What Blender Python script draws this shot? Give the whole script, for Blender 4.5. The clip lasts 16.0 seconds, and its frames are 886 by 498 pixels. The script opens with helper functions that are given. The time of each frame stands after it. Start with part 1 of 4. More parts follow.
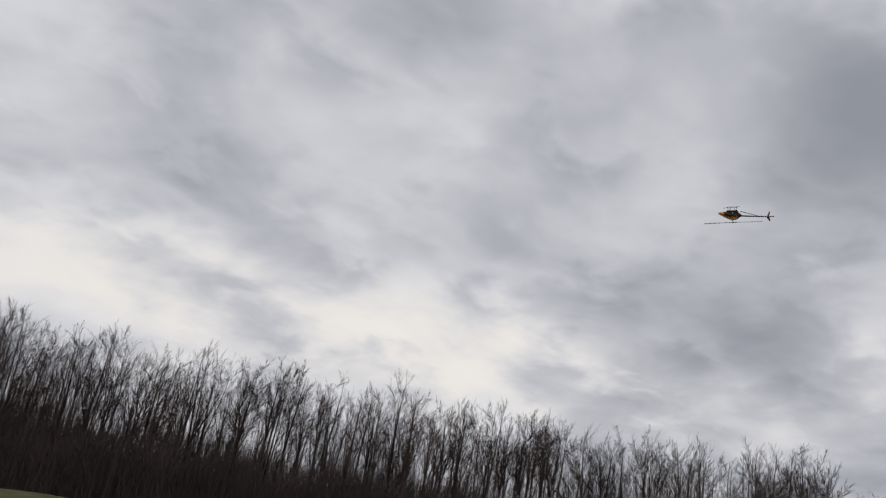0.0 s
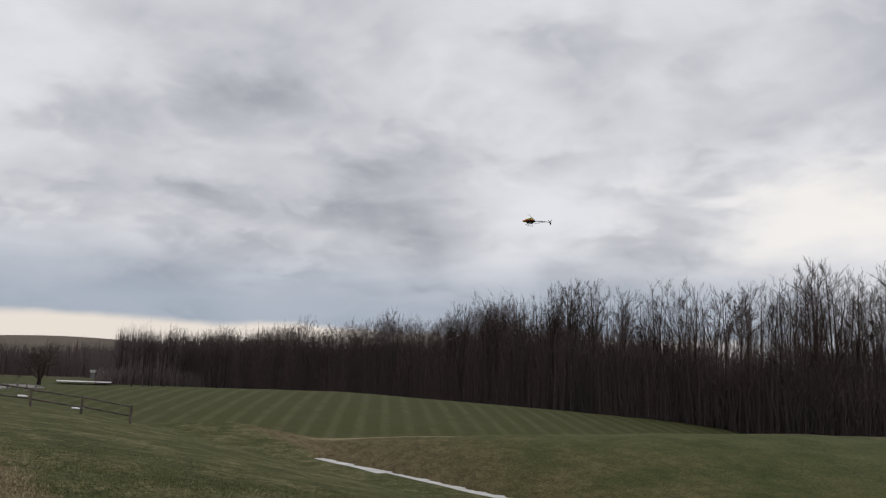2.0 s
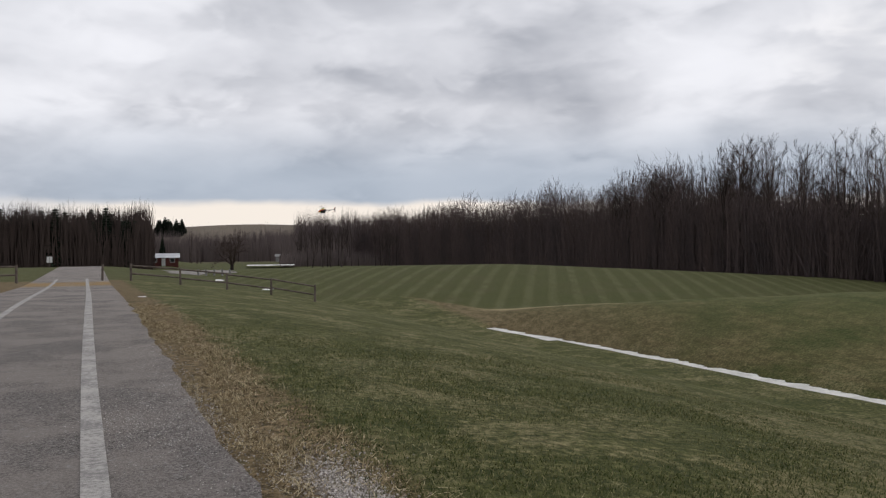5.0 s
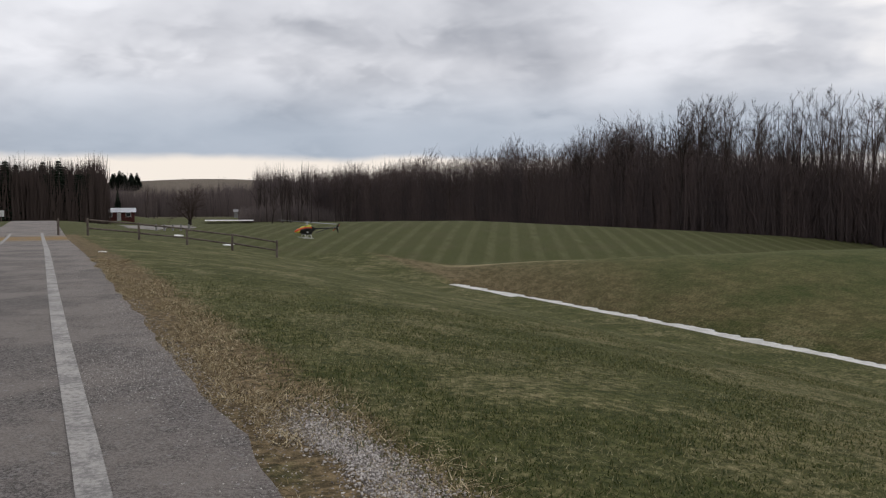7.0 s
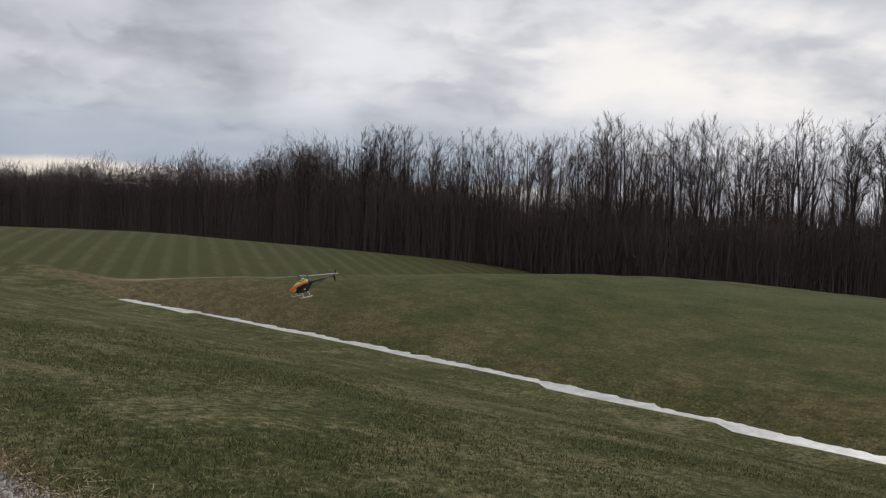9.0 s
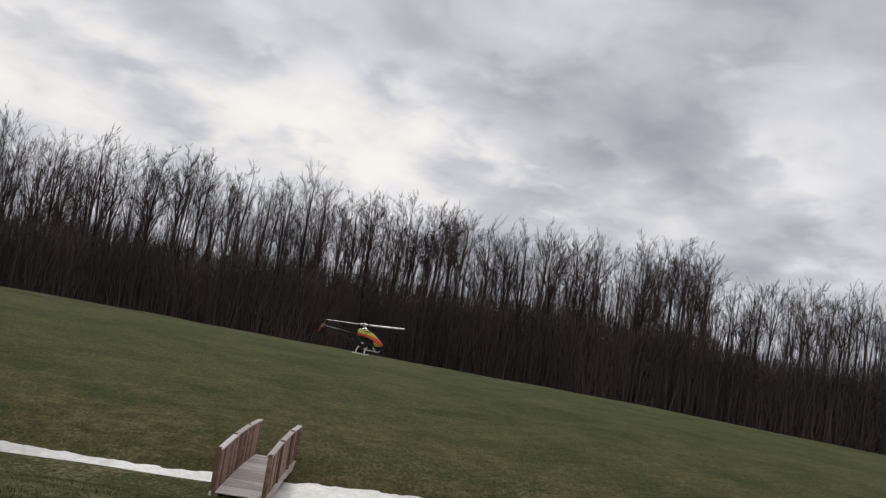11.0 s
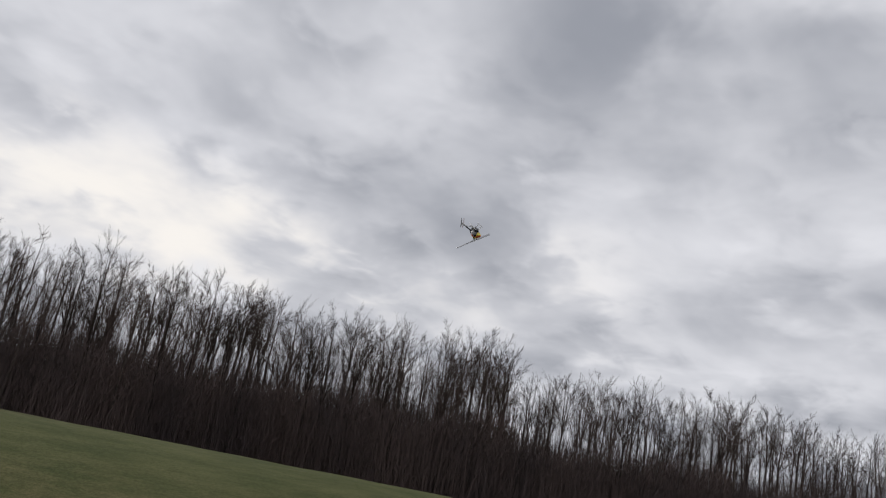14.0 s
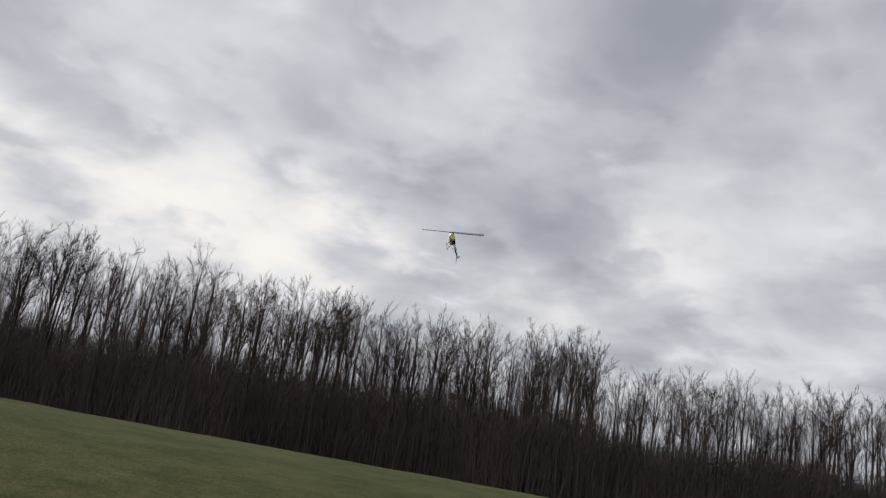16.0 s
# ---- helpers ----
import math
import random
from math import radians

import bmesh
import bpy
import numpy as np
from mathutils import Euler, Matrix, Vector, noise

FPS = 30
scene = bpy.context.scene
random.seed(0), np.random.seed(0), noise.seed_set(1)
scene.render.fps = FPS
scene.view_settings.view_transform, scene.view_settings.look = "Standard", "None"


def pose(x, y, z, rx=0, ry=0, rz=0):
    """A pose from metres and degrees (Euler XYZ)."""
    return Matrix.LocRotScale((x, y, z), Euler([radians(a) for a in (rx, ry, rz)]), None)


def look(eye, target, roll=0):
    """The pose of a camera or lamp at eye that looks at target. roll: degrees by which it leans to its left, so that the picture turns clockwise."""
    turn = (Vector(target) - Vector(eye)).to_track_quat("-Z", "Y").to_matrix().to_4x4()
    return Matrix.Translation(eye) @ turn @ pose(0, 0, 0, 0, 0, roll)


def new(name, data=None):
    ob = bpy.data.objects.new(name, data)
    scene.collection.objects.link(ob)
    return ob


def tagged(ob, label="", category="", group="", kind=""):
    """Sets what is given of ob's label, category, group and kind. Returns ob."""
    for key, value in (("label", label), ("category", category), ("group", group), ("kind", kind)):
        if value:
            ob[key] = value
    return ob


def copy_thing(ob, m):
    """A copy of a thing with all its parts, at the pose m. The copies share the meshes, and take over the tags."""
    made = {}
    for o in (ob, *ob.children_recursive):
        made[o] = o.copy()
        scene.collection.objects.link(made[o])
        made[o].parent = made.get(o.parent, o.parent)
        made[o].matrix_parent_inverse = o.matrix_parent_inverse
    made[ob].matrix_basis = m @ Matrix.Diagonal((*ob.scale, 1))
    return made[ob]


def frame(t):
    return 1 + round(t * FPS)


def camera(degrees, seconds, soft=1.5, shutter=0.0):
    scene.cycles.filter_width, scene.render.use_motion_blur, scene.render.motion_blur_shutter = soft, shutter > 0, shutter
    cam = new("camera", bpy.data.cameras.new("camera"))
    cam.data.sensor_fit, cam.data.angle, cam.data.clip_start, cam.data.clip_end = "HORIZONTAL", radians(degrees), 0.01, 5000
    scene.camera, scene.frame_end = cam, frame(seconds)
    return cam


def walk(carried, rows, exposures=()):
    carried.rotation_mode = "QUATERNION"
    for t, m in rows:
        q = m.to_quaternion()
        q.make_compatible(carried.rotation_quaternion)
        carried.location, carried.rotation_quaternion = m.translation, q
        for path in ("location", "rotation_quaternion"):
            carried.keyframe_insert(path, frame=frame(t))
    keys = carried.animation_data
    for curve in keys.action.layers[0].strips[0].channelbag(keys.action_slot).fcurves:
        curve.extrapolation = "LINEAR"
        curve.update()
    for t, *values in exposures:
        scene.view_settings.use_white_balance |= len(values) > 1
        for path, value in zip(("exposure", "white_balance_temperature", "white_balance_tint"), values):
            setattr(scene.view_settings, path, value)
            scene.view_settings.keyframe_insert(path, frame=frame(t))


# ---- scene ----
# A mown field beside a paved trail, a ditch with a footbridge, bare woods, and a model helicopter in flight.
EYE = 1.6
ROAD_TURN = 26.0            # the trail runs this many degrees left of +y

# ---------------------------------------------------------------- camera
cam = camera(57.0, 16.0, soft=1.25)
walk(cam, [
    (0.0, pose(0, 0, EYE, 108.29, -9.23, -62.87)),
    (0.5, pose(0, 0, EYE, 107.29, -9.60, -39.81)),
    (1.0, pose(0, 0, EYE, 104.20, -7.74, -24.20)),
    (1.5, pose(0, 0, EYE, 101.01, -4.86, -14.79)),
    (2.0, pose(0, 0, EYE, 98.90, -2.37, -8.73)),
    (2.5, pose(0, 0, EYE, 97.18, -1.19, -4.59)),
    (3.0, pose(0, 0, EYE, 95.50, -0.32, -1.79)),
    (3.5, pose(0, 0, EYE, 94.13, 0.19, 0.22)),
    (4.0, pose(0, 0, EYE, 92.91, 0.44, 1.51)),
    (4.5, pose(0, 0, EYE, 91.63, 0.40, 2.36)),
    (4.7, pose(0, 0, EYE, 90.87, 0.37, 2.78)),
    (6.8, pose(-0.18, -0.085, EYE, 86.63, 0.29, 1.91)),
    (7.0, pose(-0.18, -0.085, EYE, 86.71, -0.00, -0.00)),
    (7.5, pose(-0.18, -0.085, EYE, 87.29, -1.58, -5.21)),
    (8.0, pose(-0.18, -0.085, EYE, 87.92, -2.11, -9.33)),
    (8.2, pose(-0.18, -0.085, EYE, 87.99, -1.98, -11.49)),
    (10.3, pose(0, 0, EYE, 91.97, -8.01, -49.46)),
    (10.5, pose(0, 0, EYE, 92.82, -8.60, -55.45)),
    (11.0, pose(0, 0, EYE, 94.75, -9.18, -69.16)),
    (11.5, pose(0, 0, EYE, 96.46, -9.89, -78.45)),
    (12.0, pose(0, 0, EYE, 98.56, -10.95, -83.79)),
    (12.5, pose(0, 0, EYE, 101.24, -11.10, -85.87)),
    (13.0, pose(0, 0, EYE, 103.11, -10.52, -85.48)),
    (13.5, pose(0, 0, EYE, 103.53, -10.23, -84.12)),
    (14.0, pose(0, 0, EYE, 103.04, -10.20, -82.96)),
    (14.5, pose(0, 0, EYE, 102.68, -10.22, -82.40)),
    (15.0, pose(0, 0, EYE, 102.94, -9.69, -81.47)),
    (15.5, pose(0, 0, EYE, 102.85, -9.30, -79.66)),
    (16.0, pose(0, 0, EYE, 102.00, -9.08, -76.83)),
], exposures=[(0, -0.22), (0.5, -0.41), (1.0, -0.42), (1.5, -0.2), (2.0, -0.08), (2.5, 0.0), (3.0, 0.12), (4.7, 0.14), (7.0, 0.12), (8.2, 0.08), (10.3, -0.12), (11.0, -0.07), (12.0, -0.05), (16.0, -0.05)])

# ---------------------------------------------------------------- world and light
SUN_AZ, SUN_EL = 58.0, 12.0


def make_world():
    world = bpy.data.worlds.new("overcast_sky")
    world.use_nodes = True
    scene.world = world
    nt = world.node_tree
    nt.nodes.clear()
    N, L = nt.nodes.new, nt.links.new

    def m(op, a, b=None, c=None, clamp=False):
        n = N("ShaderNodeMath")
        n.operation, n.use_clamp = op, clamp
        for k, v in enumerate((a, b, c)):
            if v is None:
                continue
            if isinstance(v, (int, float)):
                n.inputs[k].default_value = v
            else:
                L(v, n.inputs[k])
        return n.outputs[0]

    def mix(fac, a, b):
        n = N("ShaderNodeMix")
        n.data_type = "RGBA"
        for k, v in ((0, fac), (6, a), (7, b)):
            if isinstance(v, (int, float)):
                n.inputs[k].default_value = v
            elif isinstance(v, tuple):
                n.inputs[k].default_value = (*v, 1)
            else:
                L(v, n.inputs[k])
        return n.outputs[2]

    def ramp(v, lo, hi):
        n = N("ShaderNodeMapRange")
        n.interpolation_type = "SMOOTHSTEP"
        L(v, n.inputs[0])
        n.inputs[1].default_value, n.inputs[2].default_value = lo, hi
        return n.outputs[0]

    tc = N("ShaderNodeTexCoord")
    sep = N("ShaderNodeSeparateXYZ")
    L(tc.outputs["Generated"], sep.inputs[0])
    x, y, z = sep.outputs
    up = m("MAXIMUM", z, 0.0)
    den = m("ADD", up, 0.30)
    # the cloud deck lies flat overhead, so its pattern shrinks towards the horizon
    px, py = m("DIVIDE", x, den), m("DIVIDE", y, den)
    comb = N("ShaderNodeCombineXYZ")
    L(px, comb.inputs[0]), L(py, comb.inputs[1])

    def clouds(scale, detail, rough, off, distort=0.0, squash=1.0, turn=0.0):
        mp = N("ShaderNodeMapping")
        L(comb.outputs[0], mp.inputs[0])
        mp.inputs["Location"].default_value = off
        mp.inputs["Rotation"].default_value = (0, 0, radians(turn))
        mp.inputs["Scale"].default_value = (1, squash, 1)
        n = N("ShaderNodeTexNoise")
        L(mp.outputs[0], n.inputs["Vector"])
        n.inputs["Scale"].default_value, n.inputs["Detail"].default_value = scale, detail
        n.inputs["Roughness"].default_value, n.inputs["Distortion"].default_value = rough, distort
        return n.outputs[0]

    big = clouds(0.9, 2, 0.5, (3.1, 7.7, 0), 0.3, 1.0, 20)
    mid = clouds(2.9, 4.2, 0.50, (1.3, 4.1, 2), 0.3, 1.0, 30)
    fine = clouds(7.0, 3.5, 0.5, (8.3, 0.2, 5), 0.3, 1.0, 30)
    # the same clouds a step nearer the hidden sun: where they thin that way, their sides are lit
    push = (0.14 * math.sin(radians(SUN_AZ)), 0.14 * math.cos(radians(SUN_AZ)))
    side = m("SUBTRACT", mid, clouds(2.9, 4.2, 0.50, (1.3 + push[0], 4.1 + push[1], 2), 0.3, 1.0, 30))
    # rolls of cloud: soft cells pushed out of shape by the finer noise
    warp = N("ShaderNodeVectorMath")
    warp.operation = "MULTIPLY_ADD"
    L(fine, warp.inputs[0])
    warp.inputs[1].default_value = (0.5, 0.4, 0)
    L(comb.outputs[0], warp.inputs[2])
    cell = N("ShaderNodeTexVoronoi")
    cell.feature = "SMOOTH_F1"
    L(warp.outputs[0], cell.inputs["Vector"])
    cell.inputs["Scale"].default_value, cell.inputs["Smoothness"].default_value = 4.2, 0.8
    roll = cell.outputs["Distance"]
    dens = m("ADD", m("ADD", m("MULTIPLY", big, 0.36), m("MULTIPLY", mid, 0.52)), m("MULTIPLY", fine, 0.16))
    dens = m("ADD", dens, m("MULTIPLY", m("SUBTRACT", 0.42, roll), 0.17))
    dens = m("SUBTRACT", dens, m("MULTIPLY", side, 0.38))
    # the deck is thinner ahead of the trail than over the woods
    dens = m("SUBTRACT", dens, m("MULTIPLY", m("SUBTRACT", y, 0.45), 0.03))
    lit = ramp(dens, 0.765, 0.33)                   # 1 in the thin, bright gaps
    grey = mix(lit, (0.325, 0.342, 0.390), (0.81, 0.815, 0.86))
    # towards the hidden sun the thin parts low over the woods glow
    sx, sy = math.sin(radians(SUN_AZ)), math.cos(radians(SUN_AZ))
    flat = m("SQRT", m("ADD", m("MULTIPLY", x, x), m("MULTIPLY", y, y)))
    dot = m("DIVIDE", m("ADD", m("MULTIPLY", x, sx), m("MULTIPLY", y, sy)), flat)
    tilt = m("ADD", z, m("MULTIPLY", m("SUBTRACT", mid, 0.5), 0.16))
    glow = m("MULTIPLY", ramp(dot, 0.74, 0.97), m("MULTIPLY", ramp(tilt, 0.09, 0.17), ramp(tilt, 0.31, 0.20)))
    thin = ramp(dens, 0.55, 0.38)
    warm = mix(m("MULTIPLY", glow, m("ADD", m("MULTIPLY", thin, 0.85), 0.03), clamp=True), grey, (1.0, 0.955, 0.90))
    # a clear cream strip under the deck's far edge
    wob = m("ADD", z, m("MULTIPLY", m("SUBTRACT", mid, 0.5), 0.02))
    strip = m("MULTIPLY", ramp(wob, 0.058, 0.046), ramp(y, 0.80, 0.93))
    band = m("MULTIPLY", m("MULTIPLY", ramp(wob, 0.17, 0.07), ramp(y, 0.75, 0.93)), 0.8)
    low = mix(band, warm, (0.35, 0.41, 0.495))
    low = mix(strip, low, (0.85, 0.775, 0.70))
    bg = N("ShaderNodeBackground")
    L(low, bg.inputs[0])
    bg.inputs[1].default_value = 1.0
    out = N("ShaderNodeOutputWorld")
    L(bg.outputs[0], out.inputs[0])


make_world()
sun = new("sun", bpy.data.lights.new("sun", "SUN"))
sun.data.energy, sun.data.angle, sun.data.color = 0.5, radians(25), (1.0, 0.95, 0.88)
sun.matrix_world = look((40 * math.sin(radians(SUN_AZ)), 40 * math.cos(radians(SUN_AZ)), 40 * math.tan(radians(SUN_EL + 12))), (0, 0, 0))


# ---------------------------------------------------------------- materials
class Mat:
    """A node material with a principled shader and short helpers for its graph."""

    def __init__(self, name, rough=0.8, metal=0.0, spec=0.3):
        self.m = bpy.data.materials.new(name)
        self.m.use_nodes = True
        self.nt = self.m.node_tree
        self.b = self.nt.nodes["Principled BSDF"]
        self.b.inputs["Roughness"].default_value = rough
        self.b.inputs["Metallic"].default_value = metal
        self.b.inputs["Specular IOR Level"].default_value = spec
        self.tc = self.nt.nodes.new("ShaderNodeTexCoord")

    def n(self, kind):
        return self.nt.nodes.new(kind)

    def link(self, a, b):
        self.nt.links.new(a, b)

    def sep(self, src="Object"):
        s = self.n("ShaderNodeSeparateXYZ")
        self.link(self.tc.outputs[src], s.inputs[0])
        return s.outputs

    def math(self, op, a, b=None, clamp=False):
        n = self.n("ShaderNodeMath")
        n.operation, n.use_clamp = op, clamp
        for k, v in enumerate((a, b)):
            if v is None:
                continue
            if isinstance(v, (int, float)):
                n.inputs[k].default_value = v
            else:
                self.link(v, n.inputs[k])
        return n.outputs[0]

    def noise(self, scale, detail=4, rough=0.6, src="Object", stretch=(1, 1, 1), turn=0.0):
        mp = self.n("ShaderNodeMapping")
        self.link(self.tc.outputs[src], mp.inputs[0])
        mp.inputs["Scale"].default_value = stretch
        mp.inputs["Rotation"].default_value = (0, 0, radians(turn))
        n = self.n("ShaderNodeTexNoise")
        self.link(mp.outputs[0], n.inputs["Vector"])
        n.inputs["Scale"].default_value, n.inputs["Detail"].default_value, n.inputs["Roughness"].default_value = scale, detail, rough
        return n.outputs[0]

    def ramp(self, v, lo, hi):
        n = self.n("ShaderNodeMapRange")
        n.interpolation_type = "SMOOTHSTEP"
        self.link(v, n.inputs[0])
        n.inputs[1].default_value, n.inputs[2].default_value = lo, hi
        return n.outputs[0]

    def mix(self, fac, a, b):
        n = self.n("ShaderNodeMix")
        n.data_type = "RGBA"
        for k, v in ((0, fac), (6, a), (7, b)):
            if isinstance(v, (int, float)):
                n.inputs[k].default_value = v
            elif isinstance(v, tuple):
                n.inputs[k].default_value = (*v, 1)
            else:
                self.link(v, n.inputs[k])
        return n.outputs[2]

    def color(self, c):
        if isinstance(c, tuple):
            self.b.inputs["Base Color"].default_value = (*c, 1)
        else:
            self.link(c, self.b.inputs["Base Color"])
        return self

    def bump(self, v, dist=0.01, strength=1.0):
        n = self.n("ShaderNodeBump")
        n.inputs["Distance"].default_value, n.inputs["Strength"].default_value = dist, strength
        self.link(v, n.inputs["Height"])
        self.link(n.outputs[0], self.b.inputs["Normal"])
        return self


def mottled(name, a, b, scale=3.0, rough=0.8, metal=0.0, spec=0.3, fine=30.0, dist=0.004, stretch=(1, 1, 1), random=0.0):
    """Two tones mixed by coarse and fine grain, with a slight relief."""
    m = Mat(name, rough, metal, spec)
    g = m.math("ADD", m.math("MULTIPLY", m.noise(scale, 4, 0.6, stretch=stretch), 0.6), m.math("MULTIPLY", m.noise(fine, 3, 0.6, stretch=stretch), 0.4))
    if random:
        oi = m.n("ShaderNodeObjectInfo")
        g = m.math("ADD", g, m.math("MULTIPLY", m.math("SUBTRACT", oi.outputs["Random"], 0.5), random))
    m.color(m.mix(m.ramp(g, 0.35, 0.65), a, b))
    m.bump(g, dist)
    return m.m


def mat_ground():
    """Lawn, rough grass, mown stripes and far dry pasture; x is across the trail, y along it."""
    m = Mat("lawn", 0.95, spec=0.1)
    u, s, z = m.sep()
    patch = m.noise(0.35, 5, 0.65)
    fine = m.noise(9.0, 5, 0.75)
    clump = m.noise(1.6, 4, 0.7)
    green = m.mix(m.math("ADD", m.math("MULTIPLY", m.ramp(clump, 0.25, 0.75), 0.45), m.math("MULTIPLY", m.ramp(fine, 0.25, 0.75), 0.55)), (0.036, 0.047, 0.015), (0.116, 0.119, 0.042))
    dry = m.mix(fine, (0.17, 0.145, 0.070), (0.36, 0.31, 0.17))
    # worn, dry patches, more of them beside the trail
    beside = m.ramp(m.math("ADD", u, m.math("MULTIPLY", m.math("SUBTRACT", m.noise(0.9, 4, 0.65), 0.5), 1.5)), 2.15, 1.65)
    fleck = m.math("ADD", m.math("MULTIPLY", patch, 0.45), m.math("MULTIPLY", m.noise(1.1, 5, 0.75, stretch=(1.0, 0.8, 1.0), turn=15), 0.55))
    worn = m.ramp(m.math("ADD", fleck, m.math("MULTIPLY", m.math("SUBTRACT", fine, 0.5), 0.45)), 0.45, 0.66)
    col = m.mix(m.math("MULTIPLY", worn, 0.70), green, dry)
    straw = m.mix(m.ramp(fine, 0.3, 0.7), (0.080, 0.055, 0.032), (0.27, 0.195, 0.110))
    col = m.mix(m.math("MULTIPLY", m.math("MULTIPLY", beside, m.ramp(clump, 0.22, 0.48)), 0.85), col, straw)
    # the far bank is browner
    streak = m.noise(0.9, 5, 0.7, stretch=(1.0, 0.35, 1.0))
    tuft = m.noise(2.6, 4, 0.75, stretch=(1.0, 0.5, 1.0))
    bank = m.math("MULTIPLY", m.ramp(u, 21.5, 23.0), m.ramp(u, 33.5, 23.5))
    col = m.mix(m.ramp(u, 23.0, 27.0), col, m.mix(m.ramp(streak, 0.3, 0.7), (0.074, 0.088, 0.031), (0.124, 0.129, 0.052)))
    col = m.mix(m.math("MULTIPLY", bank, m.math("MULTIPLY", m.ramp(streak, 0.36, 0.64), 0.6)), col, m.mix(m.ramp(tuft, 0.36, 0.64), (0.090, 0.072, 0.034), (0.225, 0.175, 0.088)))
    # mowing stripes on the far field run away from the trail's end
    uu = m.math("MAXIMUM", u, 22.0)
    brow = m.math("ADD", s, m.math("MULTIPLY", m.math("SUBTRACT", uu, 24.0), 3.2))
    field = m.ramp(brow, 52.0, 54.5)
    across = m.math("SUBTRACT", m.math("MULTIPLY", u, math.cos(radians(STRIPE_TURN))), m.math("MULTIPLY", s, math.sin(radians(STRIPE_TURN))))
    wave = m.math("SINE", m.math("MULTIPLY", m.math("ADD", across, m.math("MULTIPLY", clump, 0.3)), 2 * math.pi / STRIPE_WIDTH))
    stripe = m.mix(m.math("MULTIPLY", m.ramp(wave, -0.1, 1.0), m.ramp(streak, 0.25, 0.65)), (0.080, 0.086, 0.031), (0.122, 0.122, 0.056))
    stripe = m.mix(m.math("MULTIPLY", m.ramp(patch, 0.45, 0.7), 0.5), stripe, (0.10, 0.092, 0.045))
    # sandy brown ground round the ditch's end
    tip = m.math("MULTIPLY", m.math("MULTIPLY", m.ramp(s, 20.0, 42.0), m.ramp(u, 22.0, 23.0)), m.ramp(m.math("ADD", u, m.math("MULTIPLY", streak, 4.0)), 31.0, 25.0))
    col = m.mix(m.math("MULTIPLY", tip, 0.8), col, m.mix(m.ramp(tuft, 0.30, 0.70), (0.115, 0.088, 0.045), (0.235, 0.180, 0.102)))
    col = m.mix(field, col, stripe)
    # a dry, unmown edge along the brow
    edge = m.math("MULTIPLY", m.math("MULTIPLY", m.ramp(brow, 50.3, 52.0), m.ramp(brow, 53.4, 52.4)), m.math("MULTIPLY", m.ramp(u, 23.6, 25.5), m.ramp(u, 33.0, 28.5)))
    col = m.mix(m.math("MULTIPLY", edge, 0.85), col, (0.36, 0.30, 0.17))
    # dry pasture on the far hill
    far = m.ramp(s, 330.0, 430.0)
    col = m.mix(far, col, m.mix(m.noise(0.02, 4), (0.125, 0.103, 0.080), (0.20, 0.165, 0.125)))
    # the grain of the blades, light on dark
    grain = m.noise(32.0, 3, 0.8)
    n = m.n("ShaderNodeMix")
    n.data_type, n.blend_type = "RGBA", "MULTIPLY"
    n.inputs[0].default_value = 1.0
    m.link(col, n.inputs[6])
    m.link(m.mix(m.ramp(m.math("ADD", m.math("MULTIPLY", grain, 0.5), m.math("MULTIPLY", fine, 0.5)), 0.35, 0.65), (0.62, 0.64, 0.62), (1.42, 1.38, 1.40)), n.inputs[7])
    col = n.outputs[2]
    m.color(col)
    m.bump(m.math("ADD", m.math("MULTIPLY", fine, 0.8), m.math("MULTIPLY", clump, 0.8)), 0.06)
    return m.m


STRIPE_TURN, STRIPE_WIDTH = 30.6, 1.9
M_GROUND = mat_ground()


def mat_asphalt():
    m = Mat("worn_asphalt", 0.9, spec=0.25)
    agg = m.noise(45, 4, 0.8)
    worn = m.noise(0.6, 5, 0.65)
    grit = m.noise(14, 4, 0.75)
    col = m.mix(m.ramp(agg, 0.40, 0.60), (0.094, 0.083, 0.076), (0.315, 0.282, 0.258))
    col = m.mix(m.math("MULTIPLY", m.ramp(worn, 0.40, 0.60), 0.62), col, (0.35, 0.305, 0.268))
    col = m.mix(m.math("MULTIPLY", m.ramp(grit, 0.58, 0.72), 0.75), col, (0.42, 0.405, 0.39))
    # dead grass strewn across the trail by the fence
    u, s, z = m.sep()
    across = m.math("MULTIPLY", m.ramp(s, 46.0, 51.0), m.ramp(s, 58.0, 54.0))
    col = m.mix(m.math("MULTIPLY", across, m.ramp(m.noise(1.5, 4, 0.7), 0.3, 0.5)), col, (0.32, 0.21, 0.09))
    m.color(col)
    m.bump(m.math("ADD", agg, m.math("MULTIPLY", grit, 1.5)), 0.03)
    return m.m


def mat_line():
    m = Mat("worn_white_paint", 0.8)
    worn = m.math("ADD", m.math("MULTIPLY", m.noise(22, 4, 0.8), 0.6), m.math("MULTIPLY", m.noise(2.0, 3), 0.4))
    m.color(m.mix(m.ramp(worn, 0.40, 0.62), (0.47, 0.44, 0.405), (0.21, 0.198, 0.186)))
    m.bump(m.noise(60, 3, 0.8), 0.008)
    return m.m


